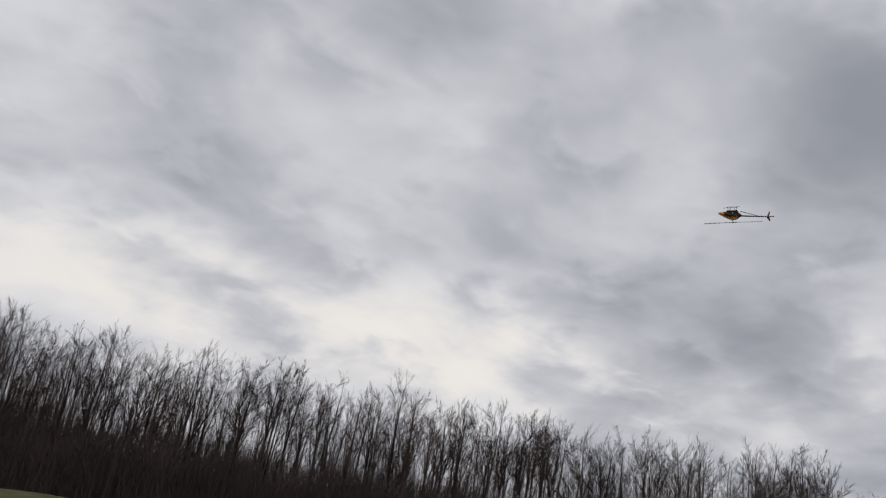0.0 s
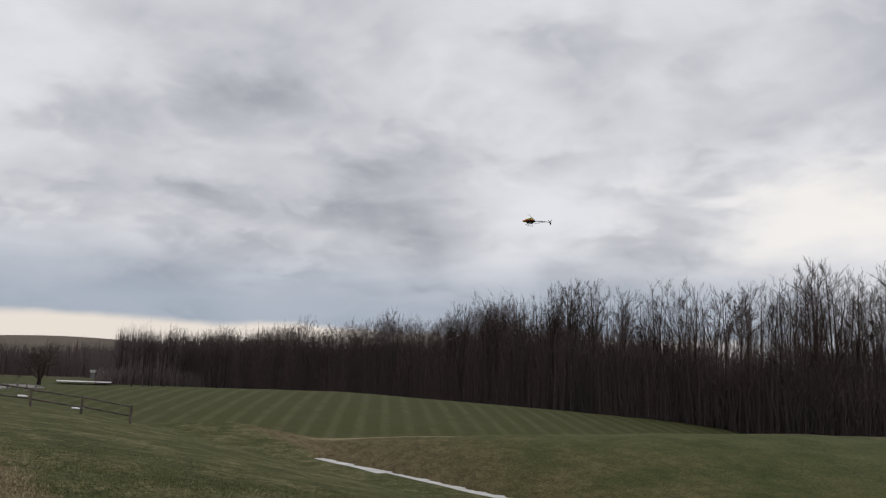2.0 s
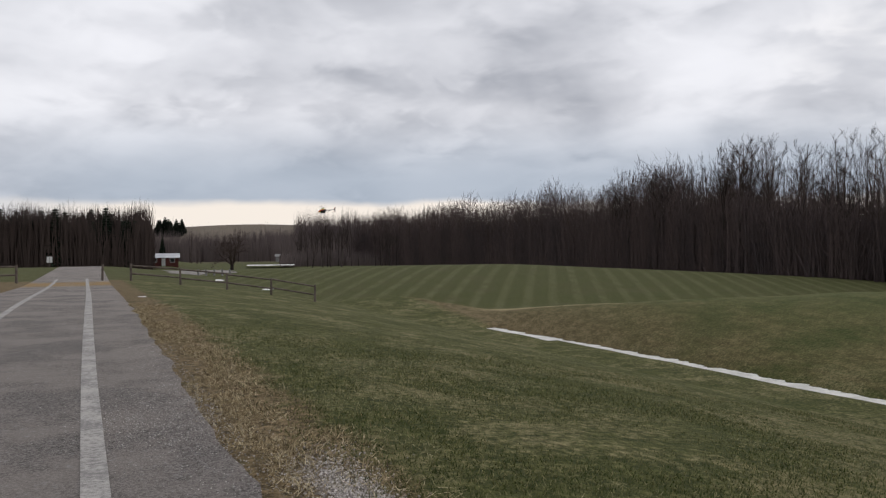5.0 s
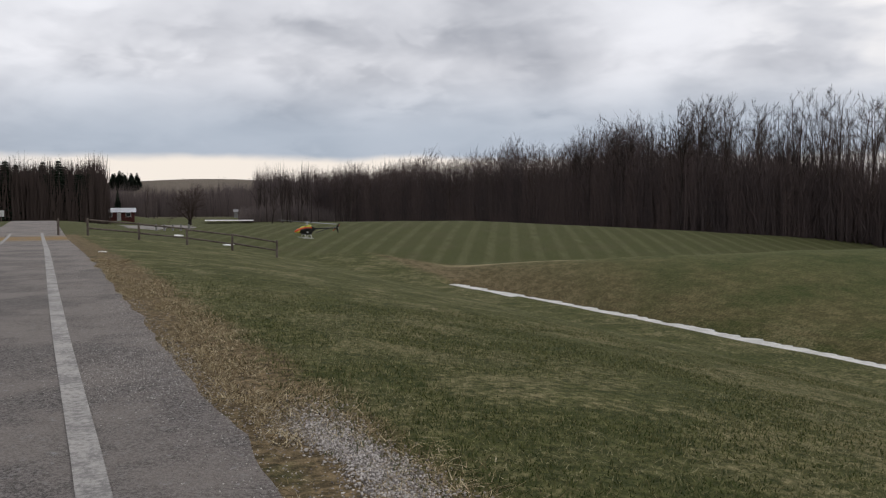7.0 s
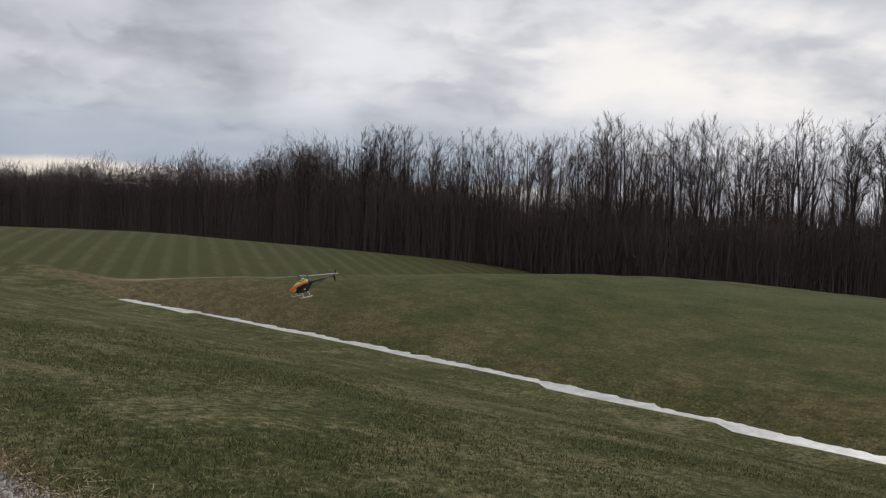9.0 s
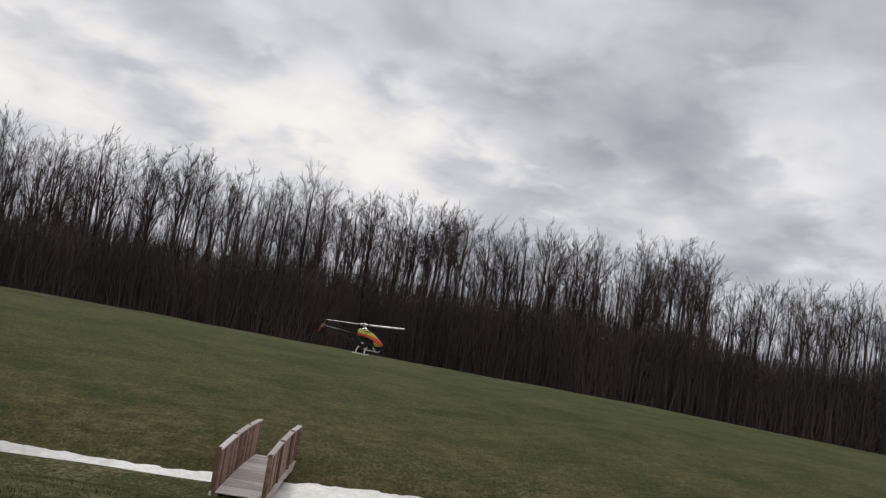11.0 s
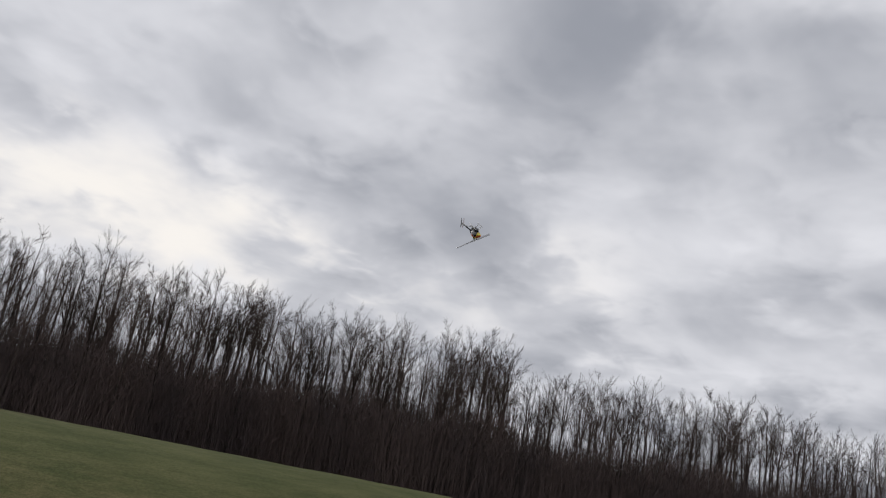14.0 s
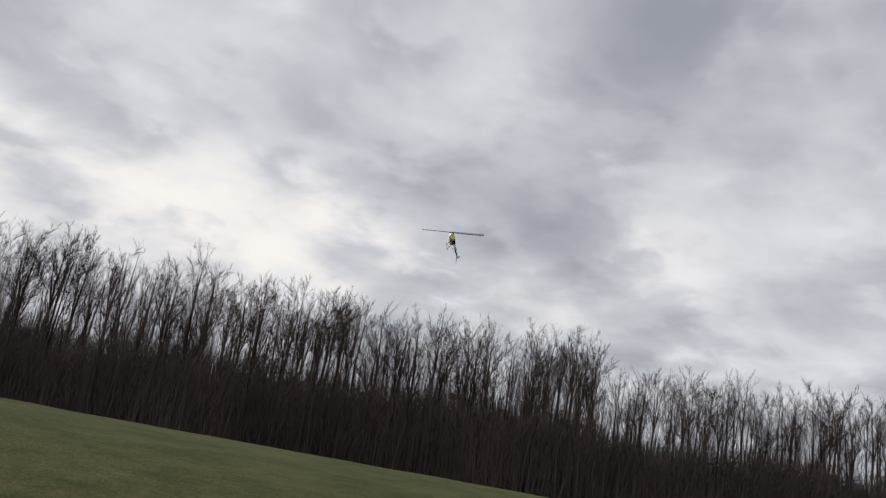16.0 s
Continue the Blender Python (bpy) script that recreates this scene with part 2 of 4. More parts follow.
M_ASPHALT, M_LINE = mat_asphalt(), mat_line()
M_WATER = mottled("thin_grey_ice", (0.60, 0.585, 0.54), (0.93, 0.905, 0.85), 1.3, 0.35, 0, 0.5, 6.0, 0.01)
M_BARK = mottled("grey_brown_bark", (0.042, 0.034, 0.031), (0.092, 0.075, 0.067), 1.5, 0.95, 0, 0.1, 14, 0.02, (1, 1, 0.2), 0.5)
M_TWIG = mottled("dark_twigs", (0.046, 0.036, 0.032), (0.092, 0.069, 0.061), 0.6, 0.95, 0, 0.05, 5, 0.0, (1, 1, 1), 0.6)
# far brush is paler and greyer: distance haze is put into its colour
M_HAZY_BRUSH = mottled("hazed_far_twigs", (0.125, 0.100, 0.095), (0.20, 0.162, 0.150), 0.05, 0.95, 0, 0.05, 0.4, 0.0, (1, 1, 0.4))
M_BRUSH = mottled("dark_brush", (0.086, 0.070, 0.070), (0.148, 0.111, 0.102), 0.16, 0.95, 0, 0.05, 3, 0.0, (1, 1, 0.4))
M_WOOD = mottled("weathered_boards", (0.20, 0.120, 0.090), (0.46, 0.31, 0.245), 2.0, 0.85, 0, 0.2, 18, 0.004, (1, 1, 4), 0.5)
M_RAIL = mottled("grey_split_rail", (0.085, 0.068, 0.056), (0.19, 0.155, 0.130), 2.0, 0.9, 0, 0.2, 18, 0.01, (1, 1, 1))
M_PINE = mottled("pine_needles", (0.014, 0.022, 0.016), (0.035, 0.045, 0.030), 0.8, 0.95, 0, 0.05, 6, 0.0)


# ---------------------------------------------------------------- small builders
def mesh_from(name, verts, faces, mat, smooth=False):
    me = bpy.data.meshes.new(name)
    me.from_pydata(verts.tolist() if hasattr(verts, "tolist") else verts, [], faces.tolist() if hasattr(faces, "tolist") else faces)
    me.materials.append(mat)
    if smooth:
        me.shade_smooth()
    return me


def part(name, bm, mat, parent, label="", smooth=False):
    """Links a bmesh as one mesh object under a thing or a part."""
    me = bpy.data.meshes.new(name)
    bm.to_mesh(me)
    bm.free()
    me.materials.append(mat)
    if smooth:
        me.shade_smooth()
    ob = new(name, me)
    ob.parent = parent
    if label:
        ob["label"] = label
    return ob


def box(bm, x0, x1, y0, y1, z0, z1, bevel=0.0):
    r = bmesh.ops.create_cube(bm, size=1.0, matrix=Matrix.Translation(((x0 + x1) / 2, (y0 + y1) / 2, (z0 + z1) / 2)) @ Matrix.Diagonal((x1 - x0, y1 - y0, z1 - z0, 1)))
    if bevel:
        es = list({e for v in r["verts"] for e in v.link_edges})
        bmesh.ops.bevel(bm, geom=es, offset=bevel, segments=2, affect="EDGES", profile=0.6)
    return bm


def rod(bm, a, b, r0, r1=None, sides=8):
    """A capped, tapered rod from a to b."""
    a, b = Vector(a), Vector(b)
    r1 = r0 if r1 is None else r1
    m = Matrix.Translation((a + b) / 2) @ (b - a).to_track_quat("Z", "Y").to_matrix().to_4x4()
    bmesh.ops.create_cone(bm, cap_ends=True, segments=sides, radius1=r0, radius2=r1, depth=(b - a).length, matrix=m)
    return bm


def tubes(p0, p1, r0, r1, sides=3):
    """Open tapered tubes for many segments at once: vertices and quads."""
    p0, p1, r0, r1 = (np.asarray(a, float) for a in (p0, p1, r0, r1))
    d = p1 - p0
    d /= np.linalg.norm(d, axis=1)[:, None] + 1e-9
    ref = np.where(np.abs(d[:, 2:3]) > 0.9, np.array([[1.0, 0, 0]]), np.array([[0, 0, 1.0]]))
    a = np.cross(d, ref)
    a /= np.linalg.norm(a, axis=1)[:, None] + 1e-9
    b = np.cross(d, a)
    ang = np.arange(sides) * 2 * np.pi / sides
    ring = a[:, None, :] * np.cos(ang)[None, :, None] + b[:, None, :] * np.sin(ang)[None, :, None]
    v = np.concatenate([p0[:, None] + ring * r0[:, None, None], p1[:, None] + ring * r1[:, None, None]], 1).reshape(-1, 3)
    k = np.arange(sides)
    q = np.stack([k, (k + 1) % sides, sides + (k + 1) % sides, sides + k], 1)
    f = (np.arange(len(p0))[:, None, None] * (2 * sides) + q[None]).reshape(-1, 4)
    return v, f


def spikes(p0, p1, r0):
    """Three-sided pointed twigs for many segments at once: vertices and triangles."""
    n = len(p0)
    v, _ = tubes(p0, p1, r0, np.asarray(r0) * 0, 3)
    v = v.reshape(n, 6, 3)[:, :4].reshape(-1, 3)
    f = (np.arange(n)[:, None, None] * 4 + np.array([(0, 1, 3), (1, 2, 3), (2, 0, 3)])[None]).reshape(-1, 3)
    return v, f


# ---------------------------------------------------------------- the land
TURN = pose(0, 0, 0, 0, 0, ROAD_TURN)
CT, ST = math.cos(radians(ROAD_TURN)), math.sin(radians(ROAD_TURN))


def smax(a, b, k=0.5):
    h = np.clip(0.5 + 0.5 * (a - b) / k, 0, 1)
    return b * (1 - h) + a * h + k * h * (1 - h)


def ease(v, a, b):
    t = np.clip((v - a) / (b - a), 0, 1)
    return t * t * (3 - 2 * t)


def smooth_interp(v, xs, ys):
    """Straight pieces with the corners rounded off."""
    w = 2.5
    return sum(np.interp(v + o * w, xs, ys) for o in (-1, -0.5, 0, 0.5, 1)) / 5


def ditch(s):
    """Where the ditch's middle runs, right of the trail's line."""
    return smooth_interp(s, [-60, -2, 4, 8, 12, 16, 22, 30, 38, 48, 57], [22.6, 22.6, 21.9, 22.05, 22.5, 22.8, 22.95, 22.95, 22.65, 22.4, 22.3])


def ditch_half(s):
    """Half the ditch's width; it opens into a pool beside the bridge."""
    return 0.7 + 1.3 * ease(-np.asarray(s, float), -2.4, -0.6)


def height(u, s):
    """The land's height, u metres right of the trail's line and s metres along it."""
    u, s = np.asarray(u, float), np.asarray(s, float)
    x, y = u * CT - s * ST, u * ST + s * CT
    d = np.hypot(x, y)
    trail = -0.55 * ease(s, 18, 58) - 0.0009 * np.clip(s - 98, 0, 60) ** 2
    lawn = trail * (1 - ease(u, 4, 19)) - np.minimum(0.0495 * np.clip(u - 1.5, 0, 20.2) ** 1.468, 3.31)
    # the ditch, and the hill that rises over it
    crest_u = smooth_interp(s, [-60, 10, 18, 24, 36, 54, 70], [38, 38, 37, 33, 28.5, 24.6, 23.6])
    crest_z = smooth_interp(s, [-60, -25, -14, 4, 18, 24, 36, 54, 70], [-3.2, -1.62, -1.12, -0.62, -0.15, -0.40, -1.45, -3.1, -3.6])
    mid = ditch(s)
    foot = mid + 0.75
    t = np.clip((u - foot) / np.maximum(crest_u - foot, 0.5), 0, None)
    up = np.where(t < 1, np.sin(np.clip(t, 0, 1) * np.pi / 2) ** 0.9, 1.0)
    bed = -3.75
    hill = np.where(u < foot, -3.75 - 0.3 * (foot - u), bed + (crest_z - bed) * up - 0.013 * np.clip(u - crest_u, 0, 40) ** 1.8)
    near = np.where(u < mid, np.maximum(lawn, hill), hill)
    near = np.where((u > mid + 0.7 - 2 * ditch_half(s)) & (u < foot), np.minimum(near, -3.72), near)
    # the striped field
    top = smooth_interp(x, [-80, -30, -9, 4, 13, 26, 46, 70], [-1.6, -1.1, -0.62, -0.57, -1.0, -1.6, -2.7, -4.2])
    field = top - 2.4 * (np.clip(90 - y, 0, None) / 36) ** 1.3 - 0.0012 * np.clip(y - 90, 0, 60) ** 2
    z = smax(near, field, 0.35)
    z = np.where((u > mid - 1.4) & (u < foot + 0.5) & (field < -3.3), near, z)
    z = smax(z, np.full_like(z, -5.2), 0.8)
    # far hills
    az = np.degrees(np.arctan2(x, y))
    ridge = 27 * np.exp(-((az + 15) / 11) ** 2) + 18 * np.exp(-((az + 1) / 7) ** 2) + 24 * np.exp(-((az + 40) / 16) ** 2) + 3
    z = z + ridge * ease(d, 420, 950)
    return z


def build_ground():
    def axis(fine, step, far):
        near = np.arange(-fine, fine + step / 2, step)
        g = [fine]
        w = step
        while g[-1] < far:
            w *= 1.16
            g.append(g[-1] + w)
        g = np.array(g[1:])
        return np.concatenate([-g[::-1], near, g])
    us = axis(44, 0.55, 3500)
    ss = axis(70, 0.7, 3500)
    U, S = np.meshgrid(us, ss)
    Z = height(U, S)
    rough = np.array([noise.noise((a * 0.35, b * 0.35, 0)) for a, b in zip(U.ravel(), S.ravel())]).reshape(U.shape)
    Z = Z + 0.05 * rough * ((U > 3) | (U < -5))
    v = np.stack([U, S, Z], -1).reshape(-1, 3)
    nu, ns = len(us), len(ss)
    i = (np.arange(ns - 1)[:, None] * nu + np.arange(nu - 1)[None]).ravel()
    f = np.stack([i, i + 1, i + 1 + nu, i + nu], 1)
    ob = new("ground", mesh_from("ground", v, f, M_GROUND, True))
    ob.matrix_world = TURN
    tagged(ob, "green and dry brown mown grass on rolling ground", "grass", kind="structure")


def strip(name, u0, u1, s0, s1, lift, mat, label, category, du=0.6, ds=1.0, kind="structure"):
    """A sheet that follows the land between two lines along the trail."""
    us, ss = np.linspace(u0, u1, max(2, int(abs(u1 - u0) / du) + 2)), np.linspace(s0, s1, int((s1 - s0) / ds) + 2)
    U, S = np.meshgrid(us, ss)
    edge = np.array([noise.noise((a * 0.8, 5.0, 0)) * 0.6 + noise.noise((a * 2.7, 9.0, 0)) * 0.25 for a in ss])
    if name == "trail":
        U[:, -1] += 0.16 * edge
        U[:, -2] += 0.08 * edge
    if name == "gravel_lot":
        for col, way in ((0, -1), (1, -0.6), (-2, 0.6), (-1, 1)):
            U[:, col] += way * 1.5 * edge * (1 if col < 1 else 1.4)
        S[0] += 1.2 * np.sin(U[0] * 1.7)
    if name.startswith("line"):
        U += np.interp(S, [5, 10, 16, 34, 62], [0, -0.06, -0.10, -0.17, -0.40])
    Z = height(U, S) + lift
    v = np.stack([U, S, Z], -1).reshape(-1, 3)
    nu, ns = len(us), len(ss)
    i = (np.arange(ns - 1)[:, None] * nu + np.arange(nu - 1)[None]).ravel()
    ob = new(name, mesh_from(name, v, np.stack([i, i + 1, i + 1 + nu, i + nu], 1), mat, True))
    ob.matrix_world = TURN
    return tagged(ob, label, category, kind=kind)


build_ground()
strip("trail", -3.6, 0.93, -12, 110, 0.03, M_ASPHALT, "grey worn asphalt trail with gravelly edges", "trail", ds=0.25)
strip("line_1", -0.09, 0.09, -40, 62, 0.036, M_LINE, "worn white painted line on the asphalt trail", "road marking")
strip("line_2", -1.98, -1.80, -40, 62, 0.036, M_LINE, "worn white painted line on the asphalt trail", "road marking")


def build_water():
    """Ice on the ditch, with ragged banks."""
    ss = np.arange(-60, 57, 0.12)
    pool = ditch_half(ss) - 0.7
    c = ditch(ss) - pool * 0.85
    w = np.array([0.62 + 0.32 * noise.noise((a * 0.5, 2, 0)) + 0.2 * noise.noise((a * 1.7, 3, 0)) for a in ss]) * np.clip((57 - ss) / 18, 0.05, 1) + pool
    rag = np.array([[0.26 * noise.noise((a * 1.9, k, 0)) + 0.16 * noise.noise((a * 6.1, k, 4)) for a in ss] for k in (11, 17)])
    v = np.concatenate([np.stack([c - w + rag[0], ss, np.full_like(ss, -3.5)], 1), np.stack([c + w + rag[1], ss, np.full_like(ss, -3.5)], 1)])
    n = len(ss)
    i = np.arange(n - 1)
    ob = new("water", mesh_from("water", v, np.stack([i, i + n, i + n + 1, i + 1], 1), M_WATER))
    ob.matrix_world = TURN
    tagged(ob, "pale frozen water along the grassy ditch", "ice", kind="structure")


build_water()


# ---------------------------------------------------------------- bare trees
def grow(rng, tall, spread, kids, tips):
    """A bare tree: the trunk's line, and its limbs and twigs (start, end, radii, whether it ends in a point)."""
    base = tall * 0.0072 + 0.05
    seg = []

    def side_way(d, open_angle, lift=0.22):
        side = rng.normal(0, 1, 3)
        side -= d * (side @ d)
        side /= np.linalg.norm(side) + 1e-9
        w = d * math.cos(open_angle) + side * math.sin(open_angle)
        w[2] += lift
        return w / np.linalg.norm(w)

    def line(p, d, length, steps, wander, lift):
        pts = [p]
        for _ in range(steps):
            d = d + rng.normal(0, wander, 3)
            d[2] += lift
            d = d / np.linalg.norm(d)
            pts.append(pts[-1] + d * length / steps)
        return np.array(pts)

    def along(pts, f):
        j = f * (len(pts) - 1)
        k = int(min(j, len(pts) - 2))
        d = pts[k + 1] - pts[k]
        return pts[k] + d * (j - k), d / np.linalg.norm(d)

    def limb(p, d, length, r):
        pts = line(p, d, length, 3, 0.045, 0.09)
        seg.append((pts[0], pts[1], r, r * 0.75, False))
        seg.append((pts[1], pts[2], r * 0.75, r * 0.5, False))
        seg.append((pts[2], pts[3], r * 0.5, r * 0.25, False))
        for k in range(kids):
            q, dd = along(pts, 0.25 + 0.75 * (k + rng.uniform(0, 1)) / kids)
            w = side_way(dd, rng.uniform(0.3, 0.75))
            e = q + w * length * rng.uniform(0.28, 0.5)
            seg.append((q, e, r * 0.42, r * 0.25, not tips))
            for _ in range(tips):
                f = rng.uniform(0.2, 1.0)
                u = side_way(w, rng.uniform(0.15, 0.6), 0.08)
                o = q + (e - q) * f
                seg.append((o, o + u * length * rng.uniform(0.16, 0.34), r * 0.22, 0, True))

    # the trunk, then one to three upright leaders that carry the crown
    fork = rng.uniform(0.34, 0.60)
    trunk = line(np.zeros(3), np.array([rng.normal(0, 0.025), rng.normal(0, 0.025), 1.0]), tall * fork, 6, 0.02, 0.05)
    rad = base * np.linspace(1, 0.68, 7)
    rad[0] *= 1.3
    n = int(rng.choice([1, 2, 3, 3]))
    turn = rng.uniform(0, 6.28)
    for k in range(n):
        ang = turn + k * 6.28 / n + rng.uniform(-0.4, 0.4)
        out = rng.uniform(0.8, 1.7) * spread if k else rng.uniform(0.05, 0.4) * spread
        d = np.array([math.cos(ang) * out, math.sin(ang) * out, 1.0])
        length = tall * (0.97 - fork) * (1 if k == 0 else rng.uniform(0.70, 0.98))
        lead = line(trunk[-1], d / np.linalg.norm(d), length, 6, 0.028, 0.07)
        r = base * (0.66 if n == 1 or k == 0 else 0.5) * np.linspace(1, 0.12, 7)
        for j in range(6):
            seg.append((lead[j], lead[j + 1], r[j], r[j + 1], False))
        count = 15 if n == 1 else 12 if k == 0 else 9
        for j in range(count):
            f = 0.04 + 0.95 * (j + rng.uniform(0, 0.9)) / count
            p, dd = along(lead, min(f, 0.999))
            limb(p, side_way(dd, rng.uniform(0.45, 1.05), 0.15), tall * spread * rng.uniform(0.5, 1.05) * (1.15 - 0.62 * f), max(0.012, base * 0.17 * (1.1 - f)))
    for j in range(5):
        p, dd = along(trunk, rng.uniform(0.55, 0.98))
        limb(p, side_way(dd, rng.uniform(0.5, 1.0)), tall * spread * rng.uniform(0.4, 0.8), base * 0.12)
    top = max(max(s[0][2], s[1][2]) for s in seg)
    k = np.array([1, 1, tall / top])
    return trunk * k, rad, [(a * k, b * k, *rest) for a, b, *rest in seg]


def tree_meshes(k, tall, spread, kids, tips):
    rng = np.random.default_rng(100 + k)
    trunk, rad, seg = grow(rng, tall, spread, kids, tips)
    tv, tf = tubes(trunk[:-1], trunk[1:], rad[:-1], rad[1:], 6)
    thin = 0.0084 if tips > 2 else 0.0100
    limbs, ends = [s for s in seg if not s[4]], [s for s in seg if s[4]]
    p0, p1, r0, r1 = (np.array([s[i] for s in limbs]) for i in range(4))
    cv, cf = tubes(p0, p1, np.maximum(r0, thin), np.maximum(r1, thin * 0.7), 3)
    p0, p1, r0 = (np.array([s[i] for s in ends]) for i in range(3))
    sv, sf = spikes(p0, p1, np.maximum(r0, thin * 1.1))
    cf = [tuple(f) for f in cf.tolist()] + [tuple(f) for f in (sf + len(cv)).tolist()]
    return (tv, tf), (np.concatenate([cv, sv]), cf)


TREES, COARSE, SPARSE = [], [], []


def build_tree_kinds():
    for k, (tall, spread) in enumerate(((19, 0.19), (20, 0.16), (18, 0.21), (21, 0.18), (17, 0.20), (20, 0.22), (18.5, 0.15), (16, 0.25))):
        t, c = tree_meshes(k, tall, spread, 8, 7)
        TREES.append((t, c, tall))
        t, c = tree_meshes(k, tall, spread, 4, 2)
        COARSE.append((t, c, tall))
        t, c = tree_meshes(k, tall, spread, 3, 0)
        SPARSE.append((t, c, tall))


# distance of the woods' edge from the standing point, by heading
EDGE_AZ = [-12, -8, -5, -2.5, 1, 4.6, 8.5, 13, 17, 24, 32, 39, 49, 58, 65, 72, 80, 86.5, 88.5, 94, 101, 109, 125]
EDGE_D = [330, 300, 265, 240, 215, 180, 158, 132, 112, 102, 90, 88, 88, 84, 90, 97, 95, 95, 96, 98, 101, 108, 130]


def polar(az, d):
    return d * math.sin(radians(az)), d * math.cos(radians(az))


def land(x, y):
    return float(height(np.array([x * CT + y * ST]), np.array([-x * ST + y * CT]))[0])


# how far the tree tops stand above the eye's level, in degrees, by heading
TOP_AZ = [-9, -5, -2.5, 0.6, 4.6, 8.5, 13.2, 15.5, 17, 18.5, 20.5, 24, 28, 32.5, 39, 49, 53, 58.5, 65, 71.7, 78, 86, 88, 94, 101, 105, 109, 120]
TOP_EL = [2.0, 2.4, 3.0, 3.0, 3.9, 4.4, 5.8, 5.6, 7.4, 6.4, 6.8, 7.0, 6.5, 8.2, 8.2, 7.9, 7.9, 8.7, 7.9, 7.2, 7.5, 7.6, 5.8, 5.8, 6.1, 5.4, 4.8, 4.5]


def build_woods():
    rng = np.random.default_rng(7)
    kinds = []
    for t, c, tall in TREES:
        root = new("bare_tree")
        tm, cm = mesh_from("trunk", *t, M_BARK), mesh_from("crown", *c, M_TWIG)
        for nm, me in (("trunk", tm), ("crown", cm)):
            o = new(nm, me)
            o.parent = root
        tagged(root, "tall leafless tree with grey-brown bark at the woods' edge", "tree", "trees of the woods")
        kinds.append((root, tall))
    used = [False] * len(kinds)
    back = []
    count = 0
    for row, (gap, off) in enumerate(((2.9, 0), (2.9, 5), (3.0, 10), (3.2, 17), (3.4, 25))):
        az = -9.0 + row * 0.7
        while az < 116:
            d = float(np.interp(az, EDGE_AZ, EDGE_D)) + off + rng.uniform(-2, 2)
            x, y = polar(az, d)
            x += rng.uniform(-0.8, 0.8)
            y += rng.uniform(-0.8, 0.8)
            k = int(rng.integers(len(kinds)))
            z = land(x, y) - 0.1
            want = EYE + d * math.tan(radians(float(np.interp(az, TOP_AZ, TOP_EL)))) - z
            size = want / kinds[k][1] * rng.uniform(0.89, 1.10) * (1 - 0.01 * row)
            m = pose(x, y, z, 0, 0, rng.uniform(0, 360))
            if row < 2 and az > 8 and count < 150:
                if used[k]:
                    ob = copy_thing(kinds[k][0], m)
                else:
                    ob = kinds[k][0]
                used[k] = True
                ob.matrix_basis = m @ Matrix.Diagonal((size, size, size, 1))
                count += 1
            else:
                back.append((k, m, size))
            az += math.degrees(gap * rng.uniform(0.6, 1.4) / d)
    stuff_trees("woods", back, "deep rows of bare trees in the leafless woods", COARSE)


def stuff_trees(name, back, label, kinds):
    """Far trees that nobody could count, in one mesh."""
    V, F, n = [], [], 0
    for k, m, size in back:
        a = np.array(m.to_3x3()) * size
        for v, f in kinds[k][:2]:
            V.append(v @ a.T + np.array(m.translation))
            F += [tuple(i + n for i in q) for q in f]
            n += len(v)
    ob = new(name, mesh_from(name, np.concatenate(V), F, M_TWIG))
    tagged(ob, label, "woods", kind="stuff")


def thicket(name, count, lo, hi, deep, tall, seed, label, edge=None, rows=3, thick=0.12, mat=None):
    """A dark thicket of stems between two headings."""
    rng = np.random.default_rng(seed)
    az = rng.uniform(lo, hi, count)
    d = (np.interp(az, EDGE_AZ, EDGE_D) if edge is None else np.full(count, float(edge))) + rng.uniform(deep[0], deep[1], count)
    x, y = d * np.sin(np.radians(az)), d * np.cos(np.radians(az))
    z = height(x * CT + y * ST, -x * ST + y * CT) - 0.1
    if edge and edge > 800:
        z = z - 4
    lump = np.array([noise.noise((a * 0.09, b * 0.09, 3)) + 0.5 * noise.noise((a * 0.25, b * 0.25, 5)) for a, b in zip(x, y)])
    if edge is None:
        # as a share of the trees' own height there, fuller towards the far corner
        tall = tall * (EYE + d * np.tan(np.radians(np.interp(az, TOP_AZ, TOP_EL))) - z) * np.interp(az, [-9, 10, 20, 30, 41, 60, 76, 92, 105], [0.86, 0.84, 0.66, 0.60, 0.57, 0.53, 0.58, 0.54, 0.54])
    h = tall * np.clip(0.88 + 0.30 * lump, 0.4, 1.25)
    P0, P1, P2 = [], [], []
    for k in range(rows):
        b = np.stack([x + rng.normal(0, 0.6, count), y + rng.normal(0, 0.6, count), z], 1)
        hh = h * rng.uniform(0.3, 1.0, count) ** 0.8
        mid = b + np.stack([rng.normal(0, 0.3, count), rng.normal(0, 0.3, count), hh * 0.55], 1)
        tip = mid + np.stack([rng.normal(0, 0.5, count), rng.normal(0, 0.5, count), hh * 0.45], 1)
        P0.append(b)
        P1.append(mid)
        P2.append(tip)
    full = np.full(count * rows, thick)
    v, f = tubes(np.concatenate(P0), np.concatenate(P1), full, full * 0.8, 3)
    tv, tf = spikes(np.concatenate(P1), np.concatenate(P2), full * 0.8)
    ob = new(name, mesh_from(name, np.concatenate([v, tv]), f.tolist() + (tf + len(v)).tolist(), mat or M_BRUSH))
    tagged(ob, label, "undergrowth", kind="stuff")


